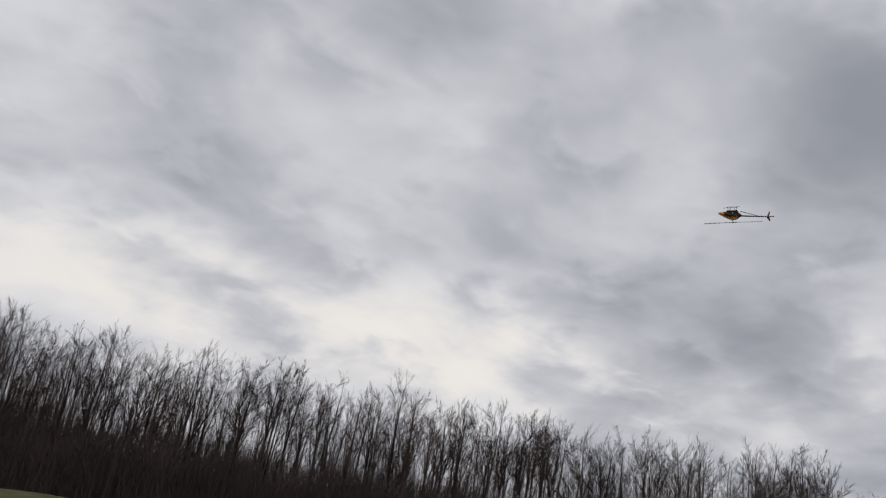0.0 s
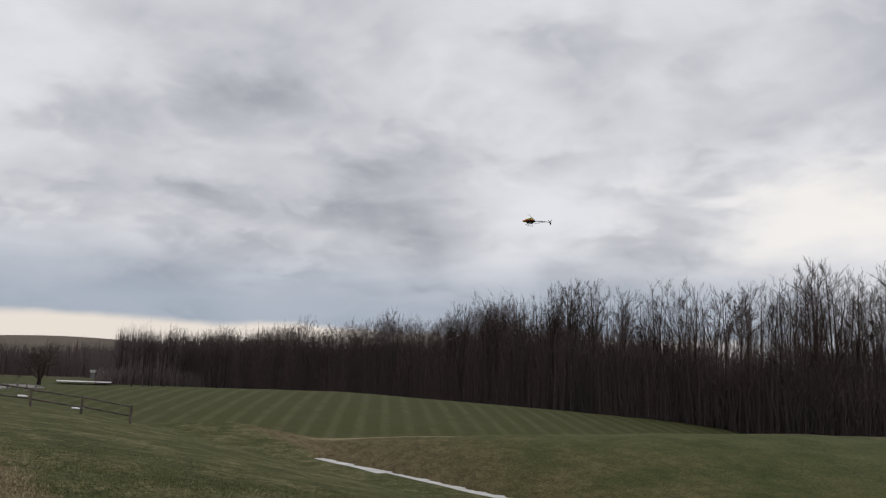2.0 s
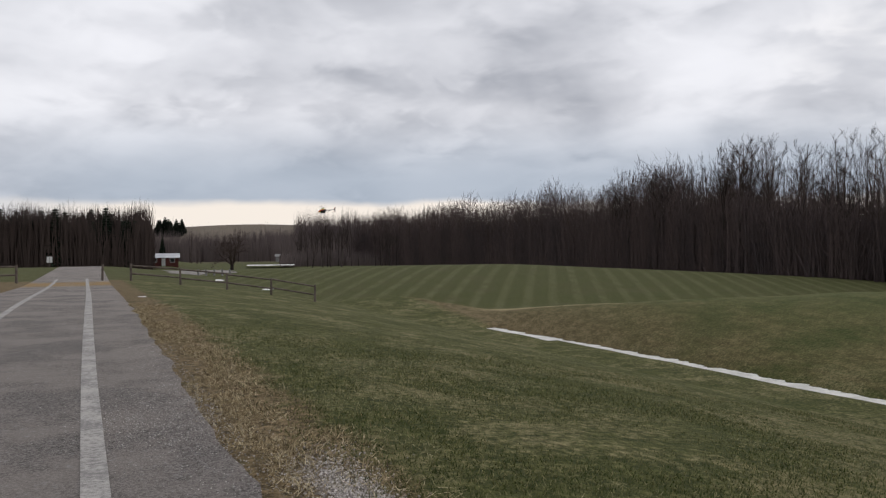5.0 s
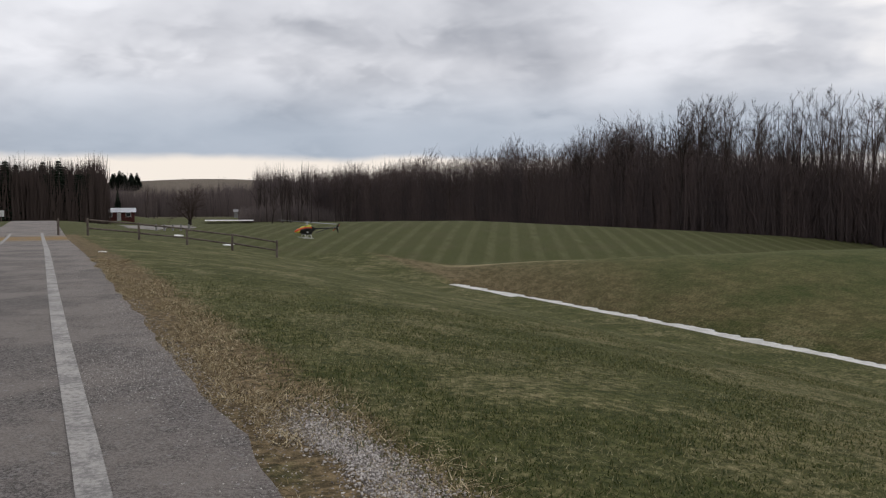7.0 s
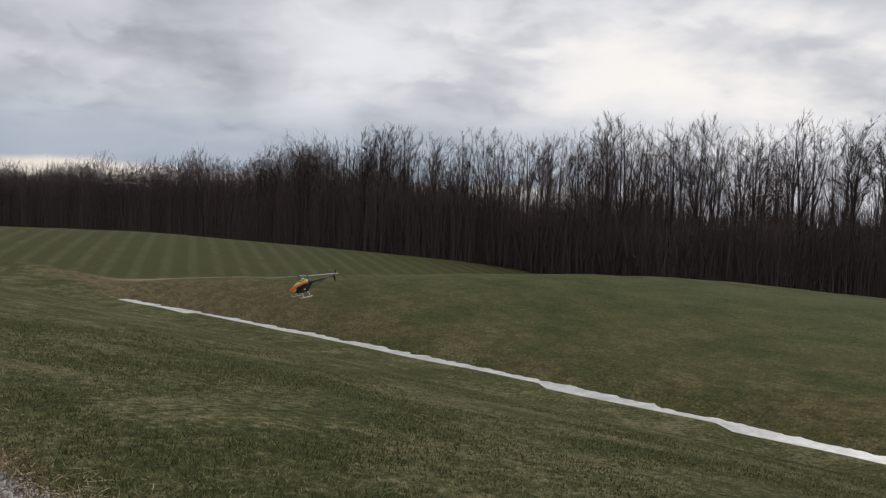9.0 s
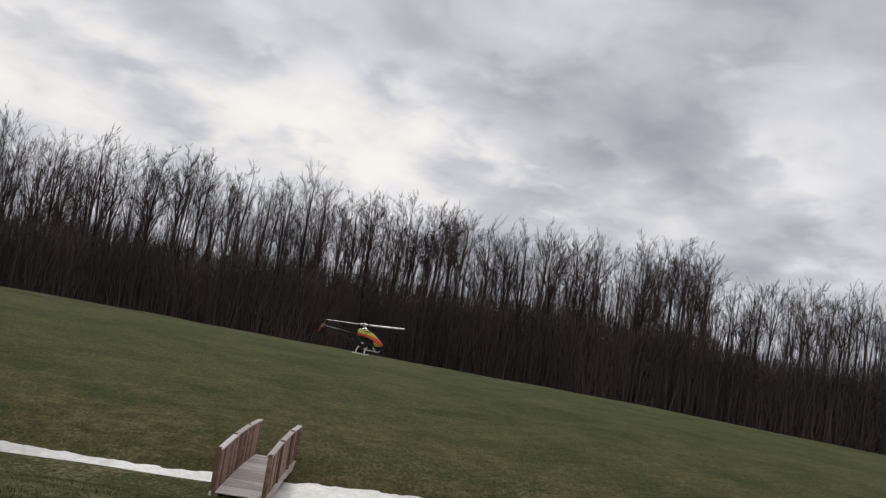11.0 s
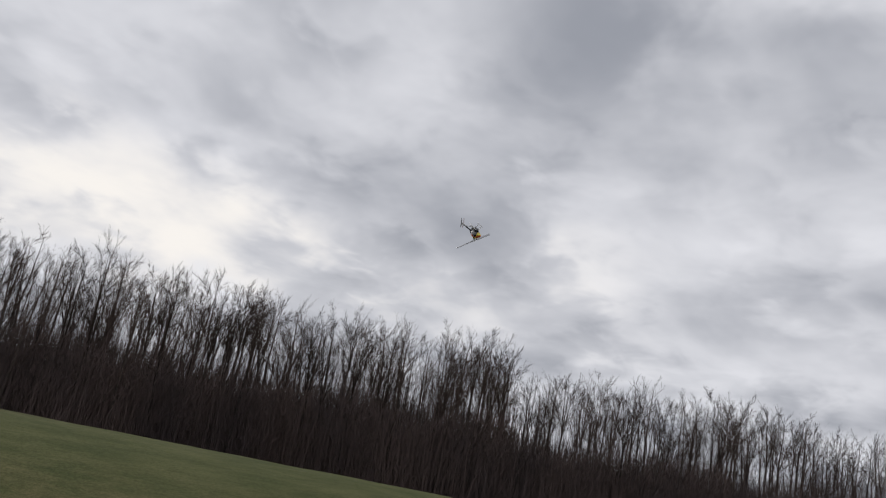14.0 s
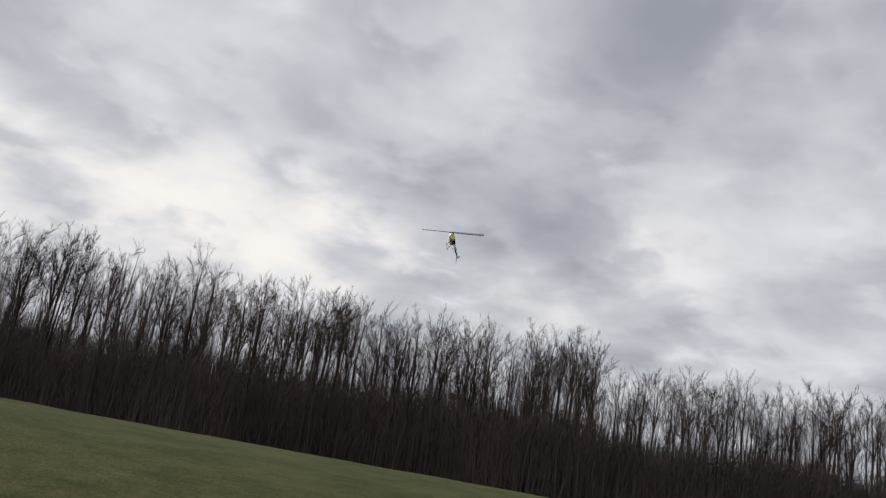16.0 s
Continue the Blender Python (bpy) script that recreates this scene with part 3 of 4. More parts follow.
def tangle(name, count, lo, hi, deep, share, seed, label, thick=(0.014, 0.036), rise=0.8, mat=None):
    """Fine crossing twigs that fill the woods up to a share of the trees' height, given by heading."""
    rng = np.random.default_rng(seed)
    az = rng.uniform(lo, hi, count)
    d = np.interp(az, EDGE_AZ, EDGE_D) + deep[0] + (deep[1] - deep[0]) * rng.uniform(0, 1, count) ** 1.4
    x, y = d * np.sin(np.radians(az)), d * np.cos(np.radians(az))
    z = height(x * CT + y * ST, -x * ST + y * CT)
    lump = np.array([noise.noise((a * 0.11, b * 0.11, 8)) + 0.5 * noise.noise((a * 0.4, b * 0.4, 2)) for a, b in zip(x, y)])
    tall = (EYE + d * np.tan(np.radians(np.interp(az, TOP_AZ, TOP_EL))) - z) * np.interp(az, *share)
    tall = tall * np.clip(0.92 + 0.40 * lump, 0.5, 1.25)
    b = np.stack([x, y, z + tall * rng.uniform(0, 1, count) ** 1.1 * 0.93], 1)
    v = np.stack([rng.normal(0, 0.34, count), rng.normal(0, 0.34, count), rise * rng.uniform(0.3, 1.3, count)], 1)
    tv, tf = spikes(b, b + v * rng.uniform(0.9, 2.4, count)[:, None], rng.uniform(thick[0], thick[1], count) * np.clip(d / 95, 1, 3))
    ob = new(name, mesh_from(name, tv, tf, mat or M_BRUSH))
    tagged(ob, label, "undergrowth", kind="stuff")


def build_brush():
    low = ([-9, 10, 20, 30, 41, 60, 76, 92, 105], [0.86, 0.80, 0.60, 0.56, 0.54, 0.50, 0.56, 0.52, 0.52])
    tangle("brush_tangle", 190000, -9, 117, (-3, 14), low, 29, "dark tangled twigs in the lower part of the woods")
    # the far corner is young wood, twiggy to the top
    haze = ([-9, 8, 13, 17], [1.0, 1.0, 0.92, 0.74])
    tangle("twig_haze", 80000, -9, 17, (-2, 30), haze, 37, "fine brown twigs of the young wood at the far corner", (0.012, 0.022), 1.0)
    high = ([13, 20, 30, 60, 76, 105], [0.76, 0.70, 0.74, 0.78, 0.84, 0.86])
    tangle("crown_haze", 60000, 13, 117, (0, 26), high, 41, "fine leafless twigs among the crowns of the woods", (0.006, 0.011), 0.8, M_TWIG)
    thicket("undergrowth", 17000, -9, 117, (-3, 30), 1.0, 21, "dark leafless undergrowth between the woodland trunks", rows=2, thick=0.05)
    thicket("young_growth", 9000, -9, 24, (-2, 40), 1.1, 22, "dense brown young growth at the woods' far corner", rows=2, thick=0.08)
    thicket("saplings", 7500, 12, 117, (-2, 24), 1.45, 23, "thin bare saplings among the taller trunks", rows=2, thick=0.05)


build_tree_kinds()
build_woods()
build_brush()


# ---------------------------------------------------------------- the far end: pines, house, bare trees, ice
def place(u, s, turn=0.0, lift=0.0):
    """A pose on the land, in the trail's own directions."""
    return TURN @ pose(u, s, float(height(np.array([u]), np.array([s]))[0]) + lift, 0, 0, turn)


def on_land(az, d, turn=0.0, lift=0.0):
    x, y = polar(az, d)
    return pose(x, y, land(x, y) + lift, 0, 0, turn)


def build_pine():
    """A dark spruce: a trunk, and whorls of drooping boughs."""
    rng = np.random.default_rng(5)
    root = new("spruce_tree")
    part("trunk", rod(bmesh.new(), (0, 0, 0), (0, 0, 9.6), 0.16, 0.03, 8), M_BARK, root)
    V, F, n = [], [], 0
    for w in range(24):
        z = 0.8 + 9.0 * (w / 24) ** 0.9
        reach = 2.1 * (1 - (z - 0.5) / 9.9) + 0.15
        for k in range(11):
            a = k * 2 * math.pi / 11 + w * 0.7 + rng.uniform(-0.25, 0.25)
            r = reach * rng.uniform(0.75, 1.1)
            c, s = math.cos(a), math.sin(a)
            wd = 0.13 * r + 0.08
            tip = (c * r, s * r, z - 0.25 * r + rng.uniform(-0.1, 0.1))
            V += [(0, 0, z + 0.12), (c * r * 0.55 - s * wd, s * r * 0.55 + c * wd, z - 0.05 * r), tip, (c * r * 0.55 + s * wd, s * r * 0.55 - c * wd, z - 0.05 * r), (c * r * 0.5, s * r * 0.5, z - 0.32 * r - 0.1)]
            F += [(n, n + 1, n + 2), (n, n + 2, n + 3), (n, n + 4, n + 1), (n + 1, n + 4, n + 2), (n + 2, n + 4, n + 3), (n + 3, n + 4, n)]
            n += 5
    o = new("crown", mesh_from("crown", V, F, M_PINE))
    o.parent = root
    tagged(root, "dark green spruce tree beyond the field", "tree", "spruce trees")
    return root


def build_far():
    rng = np.random.default_rng(31)
    spruce = build_pine()
    spruce.matrix_basis = on_land(-21.75, 226) @ Matrix.Diagonal((0.75, 0.75, 0.78, 1))
    for k in range(90):
        az, d = rng.uniform(-33.0, -22.9), rng.uniform(188, 215)
        size = rng.uniform(1.1, 1.5) * (0.85 if az > -24 else 1.0)
        o = copy_thing(spruce, on_land(az, d, rng.uniform(0, 360)))
        o.matrix_basis = on_land(az, d, rng.uniform(0, 360)) @ Matrix.Diagonal((size * 1.25, size * 1.25, size, 1))
    # a dark clump on the shoulder of the far hill
    for k in range(34):
        az, d = rng.uniform(-24.0, -20.5), rng.uniform(690, 750)
        size = rng.uniform(1.0, 1.5)
        o = copy_thing(spruce, on_land(az, d, rng.uniform(0, 360)))
        o.matrix_basis = on_land(az, d, rng.uniform(0, 360)) @ Matrix.Diagonal((size * 2.2, size * 2.2, size, 1))
    back, close = [], []
    # the bare wood beside the trail's end
    for k in range(70):
        az = rng.uniform(-42, -22.6)
        close.append((int(rng.integers(8)), on_land(az, rng.uniform(184, 215), rng.uniform(0, 360)), rng.uniform(0.60, 0.85)))
    # the valley's scattered trees
    for k in range(80):
        az = rng.uniform(-23.5, -3)
        back.append((int(rng.integers(8)), on_land(az, rng.uniform(350, 480), rng.uniform(0, 360)), rng.uniform(0.5, 0.85)))
    for k in range(90):
        az = rng.uniform(-13, -3)
        close.append((int(rng.integers(8)), on_land(az, rng.uniform(270, 340), rng.uniform(0, 360)), rng.uniform(0.6, 1.0)))
    # the hill's skyline
    for k in range(70):
        az = rng.uniform(-33, 3)
        back.append((int(rng.integers(8)), on_land(az, rng.uniform(860, 960), rng.uniform(0, 360), -3), rng.uniform(0.3, 0.6) * (1.5 if az > -10 or az < -21 else 0.6)))
    stuff_trees("valley_woods", close, "bare trees at the far end of the trail and field", COARSE)
    stuff_trees("far_woods", back, "distant bare trees in the valley and on the hill", SPARSE)
    thicket("far_thicket", 8000, -43, -22.6, (0, 25), 16.5, 4, "dark thicket at the far end of the trail", 186, 3, mat=M_TWIG)
    thicket("valley_thicket", 2600, -14, -3, (0, 60), 7.0, 8, "brown brush along the far side of the field", 285, 3, mat=M_HAZY_BRUSH)
    thicket("hill_thicket", 1500, -34, 2, (0, 60), 5.0, 9, "trees along the skyline of the far hill", 900, 3, mat=M_HAZY_BRUSH)
    thicket("slope_thicket", 3600, -24, -3, (0, 90), 17.0, 12, "brown brush at the foot of the far hill", 390, 3, mat=M_HAZY_BRUSH)
    thicket("hillside_thicket", 700, -16.0, -12.0, (0, 80), 19.0, 15, "thin bare wood at the edge of the hillside", 420, 3, mat=M_HAZY_BRUSH)
    thicket("hillside_wood", 3000, -13.0, -2, (0, 80), 29.0, 14, "hazy grey-brown bare wood on the side of the far hill", 430, 3, mat=M_HAZY_BRUSH)
    # the few trees that stand out before the far hill
    for az, d, k, size in ((-11.9, 215, 2, 0.60), (-11.2, 212, 1, 0.58), (-10.6, 218, 0, 0.66), (-9.9, 208, 4, 0.70), (-7.1, 200, 5, 0.55), (-6.5, 205, 6, 0.58)):
        root = new("bare_tree")
        for nm, g, mt in (("trunk", TREES[k][0], M_BARK), ("crown", COARSE[k][1], M_TWIG)):
            o = new(nm, mesh_from(nm, *g, mt))
            o.parent = root
        root.matrix_basis = on_land(az, d, rng.uniform(0, 360), -0.1) @ Matrix.Diagonal((size * 1.7, size * 1.7, size, 1))
        tagged(root, "slender leafless tree beyond the far edge of the field", "tree", "valley trees")


def build_broad_tree():
    """An old open-grown tree: a short thick trunk and heavy limbs that spread and rise."""
    rng = np.random.default_rng(12)
    root = new("bare_tree")
    part("trunk", rod(bmesh.new(), (0, 0, -0.3), (0.1, 0, 2.4), 0.62, 0.46, 10), M_BARK, root)
    P0, P1, R0, R1 = [], [], [], []

    def bough(p, d, length, r, level):
        steps = 4
        for j in range(steps):
            d = d + rng.normal(0, 0.16, 3) + np.array([0, 0, 0.10])
            d = d / np.linalg.norm(d)
            q = p + d * length / steps
            P0.append(p), P1.append(q), R0.append(r * (1 - 0.17 * j)), R1.append(r * (0.83 - 0.17 * j))
            if level and j:
                for _ in range(2):
                    w = d + rng.normal(0, 0.55, 3)
                    bough(q, w / np.linalg.norm(w), length * rng.uniform(0.42, 0.6), r * 0.5 * (1 - 0.12 * j), level - 1)
            p = q

    for k in range(6):
        a = k * 1.047 + rng.uniform(-0.3, 0.3)
        out = 0.9 if k % 3 else 0.25
        d = np.array([math.cos(a) * out, math.sin(a) * out, 0.85])
        bough(np.array([0.1, 0, 2.2]), d / np.linalg.norm(d), rng.uniform(5.5, 7.5), 0.27, 3)
    v, f = tubes(P0, P1, np.maximum(np.array(R0) * 1.3, 0.03), np.maximum(np.array(R1) * 1.3, 0.025), 5)
    o = new("crown", mesh_from("crown", v, f, M_TWIG))
    o.parent = root
    root.matrix_basis = on_land(-17.3, 205, 40, -0.1) @ Matrix.Diagonal((0.82, 0.82, 0.66, 1))
    tagged(root, "broad leafless tree with heavy limbs standing alone in the valley", "tree", "valley trees")


build_broad_tree()
build_far()

M_RED = mottled("dark_red_boards", (0.085, 0.028, 0.024), (0.13, 0.045, 0.038), 0.8, 0.8, 0, 0.2, 9)
M_TIN = mottled("pale_tin_roof", (0.52, 0.53, 0.55), (0.70, 0.70, 0.71), 0.5, 0.5, 0.0, 0.4, 6)
M_GLASS = mottled("dark_window_glass", (0.02, 0.022, 0.025), (0.04, 0.043, 0.05), 2, 0.1, 0, 0.6, 8, 0.0)
M_PALE = mottled("pale_paint", (0.60, 0.60, 0.58), (0.75, 0.75, 0.73), 2, 0.6, 0, 0.3, 12)
M_CONC = mottled("weathered_grey", (0.20, 0.19, 0.18), (0.32, 0.31, 0.30), 2, 0.9, 0, 0.2, 16)


def build_house(name, m, w, dp, h, roof_h, wall_mat, label):
    root = new(name)
    part("wall", box(bmesh.new(), -w / 2, w / 2, -dp / 2, dp / 2, -0.6, h), wall_mat, root)
    bm = bmesh.new()
    e = 0.4
    v = [bm.verts.new(p) for p in ((-w / 2 - e, -dp / 2 - e, h - 0.05), (w / 2 + e, -dp / 2 - e, h - 0.05), (w / 2 + e, dp / 2 + e, h - 0.05), (-w / 2 - e, dp / 2 + e, h - 0.05), (-w / 2 - e, 0, h + roof_h), (w / 2 + e, 0, h + roof_h))]
    for f in ((0, 1, 5, 4), (2, 3, 4, 5), (1, 2, 5), (3, 0, 4), (3, 2, 1, 0)):
        bm.faces.new([v[k] for k in f])
    part("roof", bm, M_TIN if name == "house" else M_CONC, root, "pale metal roof" if name == "house" else "grey roof")
    for k in range(3):
        x = -w / 2 + w * (0.2 + 0.3 * k)
        if k == 1:
            part("door", box(bmesh.new(), x - 0.45, x + 0.45, -dp / 2 - 0.05, -dp / 2, -0.3, 1.75, 0.01), M_PALE, root, "pale door")
        else:
            win = part("window", box(bmesh.new(), x - 0.6, x + 0.6, -dp / 2 - 0.06, -dp / 2, 0.7, 1.8, 0.01), M_PALE, root)
            part("pane", box(bmesh.new(), x - 0.5, x + 0.5, -dp / 2 - 0.08, -dp / 2 - 0.04, 0.8, 1.7), M_GLASS, win)
    root.matrix_basis = m
    return tagged(root, label, "house")


build_house("house", on_land(-21.7, 214, 22) @ Matrix.Translation((0, 0, 0.2)), 7.0, 5.0, 1.9, 1.0, M_RED, "low dark red house with a pale metal roof")
build_house("barn", on_land(-13.6, 372, 14), 10, 6, 2.6, 1.0, M_CONC, "grey farm building with a grey roof in the valley")


def build_ice():
    for nm, az0, az1, d0, d1, label in (("ice_far", -16.3, -13.1, 268, 284, "pale frozen pond in the valley"),):
        az = np.linspace(az0, az1, 40)
        v, f = [], []
        for k, a in enumerate(az):
            wob = 3 * noise.noise((a * 1.3, 0, 0))
            for d in (d0 + wob, d1 - wob):
                x, y = polar(a, d)
                v.append((x, y, -4.35))
            if k:
                f.append((2 * k - 2, 2 * k - 1, 2 * k + 1, 2 * k))
        ob = new(nm, mesh_from(nm, v, f, M_WATER))
        tagged(ob, label, "ice", kind="structure")


build_ice()


def pale_patch(u, s, w, l):
    bm = bmesh.new()
    bmesh.ops.create_icosphere(bm, subdivisions=3, radius=1)
    for v in bm.verts:
        k = 1 + 0.6 * noise.noise((v.co.x * 1.6 + u, v.co.y * 1.6 + s, 0))
        v.co = (v.co.x * w * k, v.co.y * l * k, v.co.z * 0.022)
    me = bpy.data.meshes.new("pale_patch")
    bm.to_mesh(me)
    bm.free()
    me.materials.append(M_WATER)
    me.shade_smooth()
    ob = new("pale_patch", me)
    ob.matrix_basis = place(u, s)
    tagged(ob, "small pale patch on the grass", "snow", "snow patches")


# two patches of old snow beyond the fence
pale_patch(13.35, 69.7, 0.8, 1.7)
pale_patch(10.9, 80.7, 0.7, 2.4)
# stands in for a pale rock beside the trail, shaped like the snow
pale_patch(1.58, 30.8, 0.15, 0.12)


def build_lot():
    """Pale gravel beyond the fence, with a row of low posts along it."""
    strip("gravel_lot", 7.6, 14.2, 90, 104, 0.03, M_LOT, "pale gravel turning place beyond the fence", "gravel")
    rng = np.random.default_rng(3)
    for k in range(5):
        root = new("low_post")
        part("post", rod(bmesh.new(), (0, 0, -0.2), (rng.uniform(-0.03, 0.03), 0, 0.62), 0.11, 0.10, 8), M_CONC, root)
        root.matrix_basis = place(10.1 + 0.72 * k, 88.4 - 0.6 * k)
        tagged(root, "short weathered grey post beside the gravel", "post", "low posts")


M_LOT = mottled("pale_gravel", (0.20, 0.180, 0.165), (0.36, 0.33, 0.305), 1.2, 0.95, 0, 0.2, 14, 0.02)
build_lot()


# ---------------------------------------------------------------- split-rail fences
def build_fence(us, s_of, label, lone=None):
    root = new("fence")
    m = place(us[0], s_of(us[0]))
    inv = m.inverted()
    post_me = None
    pts = []
    rng = np.random.default_rng(int(abs(us[0]) * 10) + 3)
    for k, u in enumerate(us):
        p = inv @ place(u, s_of(u)).translation
        h = 1.15 if k < len(us) - 1 or lone else 0.8
        bm = rod(bmesh.new(), (p.x, p.y, p.z - 0.3), (p.x + rng.uniform(-0.03, 0.03), p.y, p.z + h), 0.085, 0.07, 7)
        part("post", bm, M_RAIL, root)
        pts.append(p)
    for a, b in zip(pts[:-1], pts[1:]):
        for z in (0.48, 1.05):
            za, zb = z + rng.uniform(-0.04, 0.04), z + rng.uniform(-0.04, 0.04)
            part("rail", rod(bmesh.new(), (a.x, a.y, a.z + za), (b.x, b.y, b.z + zb), 0.06, 0.05, 6), M_RAIL, root)
    root.matrix_basis = m
    return tagged(root, label, "fence", "split-rail fences")


build_fence([2.3, 5.35, 8.25, 11.0, 13.75], lambda u: 58.0 - 0.35 * (u - 2.6), "weathered split-rail fence running down the grassy slope", True)
build_fence([-4.4, -7.4, -10.4, -13.4], lambda u: 57.0, "weathered split-rail fence beside the asphalt trail", True)


def build_post():
    root = new("fence_post")
    part("post", rod(bmesh.new(), (0, 0, -0.3), (0.02, 0, 1.1), 0.08, 0.07, 7), M_RAIL, root)
    root.matrix_basis = place(0.55, 58.0)
    tagged(root, "single weathered wooden post beside the trail", "post")


def build_sign():
    root = new("road_sign")
    part("post", rod(bmesh.new(), (0, 0, -0.3), (0, 0, 1.2), 0.035, 0.035, 8), M_RAIL, root)
    part("plate", box(bmesh.new(), -0.3, 0.3, -0.03, -0.01, 0.55, 1.25, 0.02), M_PALE, root, "white sign plate")
    root.matrix_basis = place(-4.6, 104)
    tagged(root, "small white sign on a post beside the trail", "sign")


build_post()
build_sign()


# ---------------------------------------------------------------- the footbridge
def build_bridge():
    """An arched timber footbridge across the ditch; its length runs along x."""
    L, W, H = 5.2, 1.0, 1.0
    root = new("footbridge")

    def rise(x):
        return 0.09 * (1 - (2 * x / L) ** 2)

    n = 5
    xs = [-L / 2 + L * k / n for k in range(n + 1)]
    for side in (-1, 1):
        y = side * W / 2
        # bowed beam, pieced from short lengths
        bm = bmesh.new()
        for a, b in zip(xs[:-1], xs[1:]):
            za, zb = rise(a), rise(b)
            vs = [bm.verts.new(p) for p in ((a, y - 0.05, za - 0.20), (b, y - 0.05, zb - 0.20), (b, y - 0.05, zb + 0.02), (a, y - 0.05, za + 0.02), (a, y + 0.05, za - 0.20), (b, y + 0.05, zb - 0.20), (b, y + 0.05, zb + 0.02), (a, y + 0.05, za + 0.02))]
            for f in ((3, 2, 1, 0), (4, 5, 6, 7), (0, 1, 5, 4), (2, 3, 7, 6), (1, 2, 6, 5), (0, 4, 7, 3)):
                bm.faces.new([vs[k] for k in f])
        part("beam", bm, M_WOOD, root)
        outer = bmesh.new()
        for a, b in zip(xs[:-1], xs[1:]):
            p, q = Vector((a, y + side * 0.13, rise(a) - 0.06)), Vector((b, y + side * 0.13, rise(b) - 0.06))
            box(outer, a, b - 0.004, y + side * 0.13 - 0.03, y + side * 0.13 + 0.03, min(p.z, q.z) - 0.10, max(p.z, q.z) + 0.06, 0.01)
        part("kick_beam", outer, M_WOOD_PALE, root, "pale bowed beam along the outer side")
        # upright boards close together
        posts = [xs[0] + 0.06, xs[0] + L / 3, xs[0] + 2 * L / 3, xs[-1] - 0.06]
        for x in posts:
            part("post", box(bmesh.new(), x - 0.05, x + 0.05, y - 0.05 + side * 0.10, y + 0.05 + side * 0.10, rise(x) - 0.06, rise(x) + H + 0.06, 0.008), M_WOOD, root)
        k = 0
        x = xs[0] + 0.2
        while x < xs[-1] - 0.15:
            part("baluster", box(bmesh.new(), x - 0.075, x + 0.075, y - 0.016 + side * 0.07, y + 0.016 + side * 0.07, rise(x) - 0.02, rise(x) + H - 0.03 + 0.01 * (k % 3), 0.004), M_WOOD, root)
            x += 0.205
            k += 1
        for a, b in zip(posts[:-1], posts[1:]):
            rail = bmesh.new()
            box(rail, -0.5, 0.5, -0.07, 0.07, -0.02, 0.02, 0.004)
            p, q = Vector((a - 0.04, y + side * 0.08, rise(a) + H + 0.02)), Vector((b + 0.04, y + side * 0.08, rise(b) + H + 0.02))
            ln = (q - p).length
            ang = math.atan2(q.z - p.z, q.x - p.x)
            bmesh.ops.transform(rail, matrix=Matrix.Translation((p + q) / 2) @ Matrix.Rotation(-ang, 4, "Y") @ Matrix.Diagonal((ln, 1, 1, 1)), verts=rail.verts)
            part("handrail", rail, M_WOOD_PALE, root, "pale sunlit cap rail")
    x = xs[0] + 0.07
    while x < xs[-1]:
        part("plank", box(bmesh.new(), x - 0.067, x + 0.067, -W / 2 - 0.02, W / 2 + 0.02, rise(x) + 0.022, rise(x) + 0.058, 0.004), M_WOOD_PALE, root)
        x += 0.142
    root.matrix_basis = TURN @ pose(22.1, 2.15, -3.26, 0, 0, BRIDGE_TURN)
    return tagged(root, "arched brown timber footbridge across the frozen ditch", "bridge")


BRIDGE_TURN = -3.0
# paler than M_WOOD; the cap rails' sunlit brightness is put into this colour
M_WOOD_PALE = mottled("pale_lit_boards", (0.56, 0.49, 0.44), (0.80, 0.74, 0.68), 2.0, 0.85, 0, 0.2, 18, 0.004, (4, 1, 1), 0.4)
build_bridge()


# ---------------------------------------------------------------- grass, straw and gravel near the trail
def island_mat(name, tones, rough=0.9):
    m = Mat(name, rough, spec=0.1)
    g = m.n("ShaderNodeNewGeometry")
    r = m.n("ShaderNodeValToRGB")
    m.link(g.outputs["Random Per Island"], r.inputs[0])
    r.color_ramp.elements[0].color, r.color_ramp.elements[1].color = (*tones[0], 1), (*tones[-1], 1)
    for k, c in enumerate(tones[1:-1]):
        e = r.color_ramp.elements.new((k + 1) / (len(tones) - 1))
        e.color = (*c, 1)
    m.color(r.outputs[0])
    return m.m


M_BLADE = island_mat("grass_blades", ((0.034, 0.050, 0.015), (0.070, 0.088, 0.027), (0.135, 0.140, 0.050), (0.33, 0.29, 0.15)))
M_DRY = island_mat("dry_blades", ((0.062, 0.070, 0.026), (0.150, 0.145, 0.066), (0.245, 0.225, 0.115), (0.42, 0.38, 0.22)))
M_STRAW = island_mat("straw", ((0.055, 0.040, 0.022), (0.20, 0.145, 0.076), (0.44, 0.345, 0.200), (0.70, 0.60, 0.40)))
M_STONE = island_mat("gravel", ((0.13, 0.112, 0.10), (0.36, 0.325, 0.295), (0.74, 0.69, 0.64)))


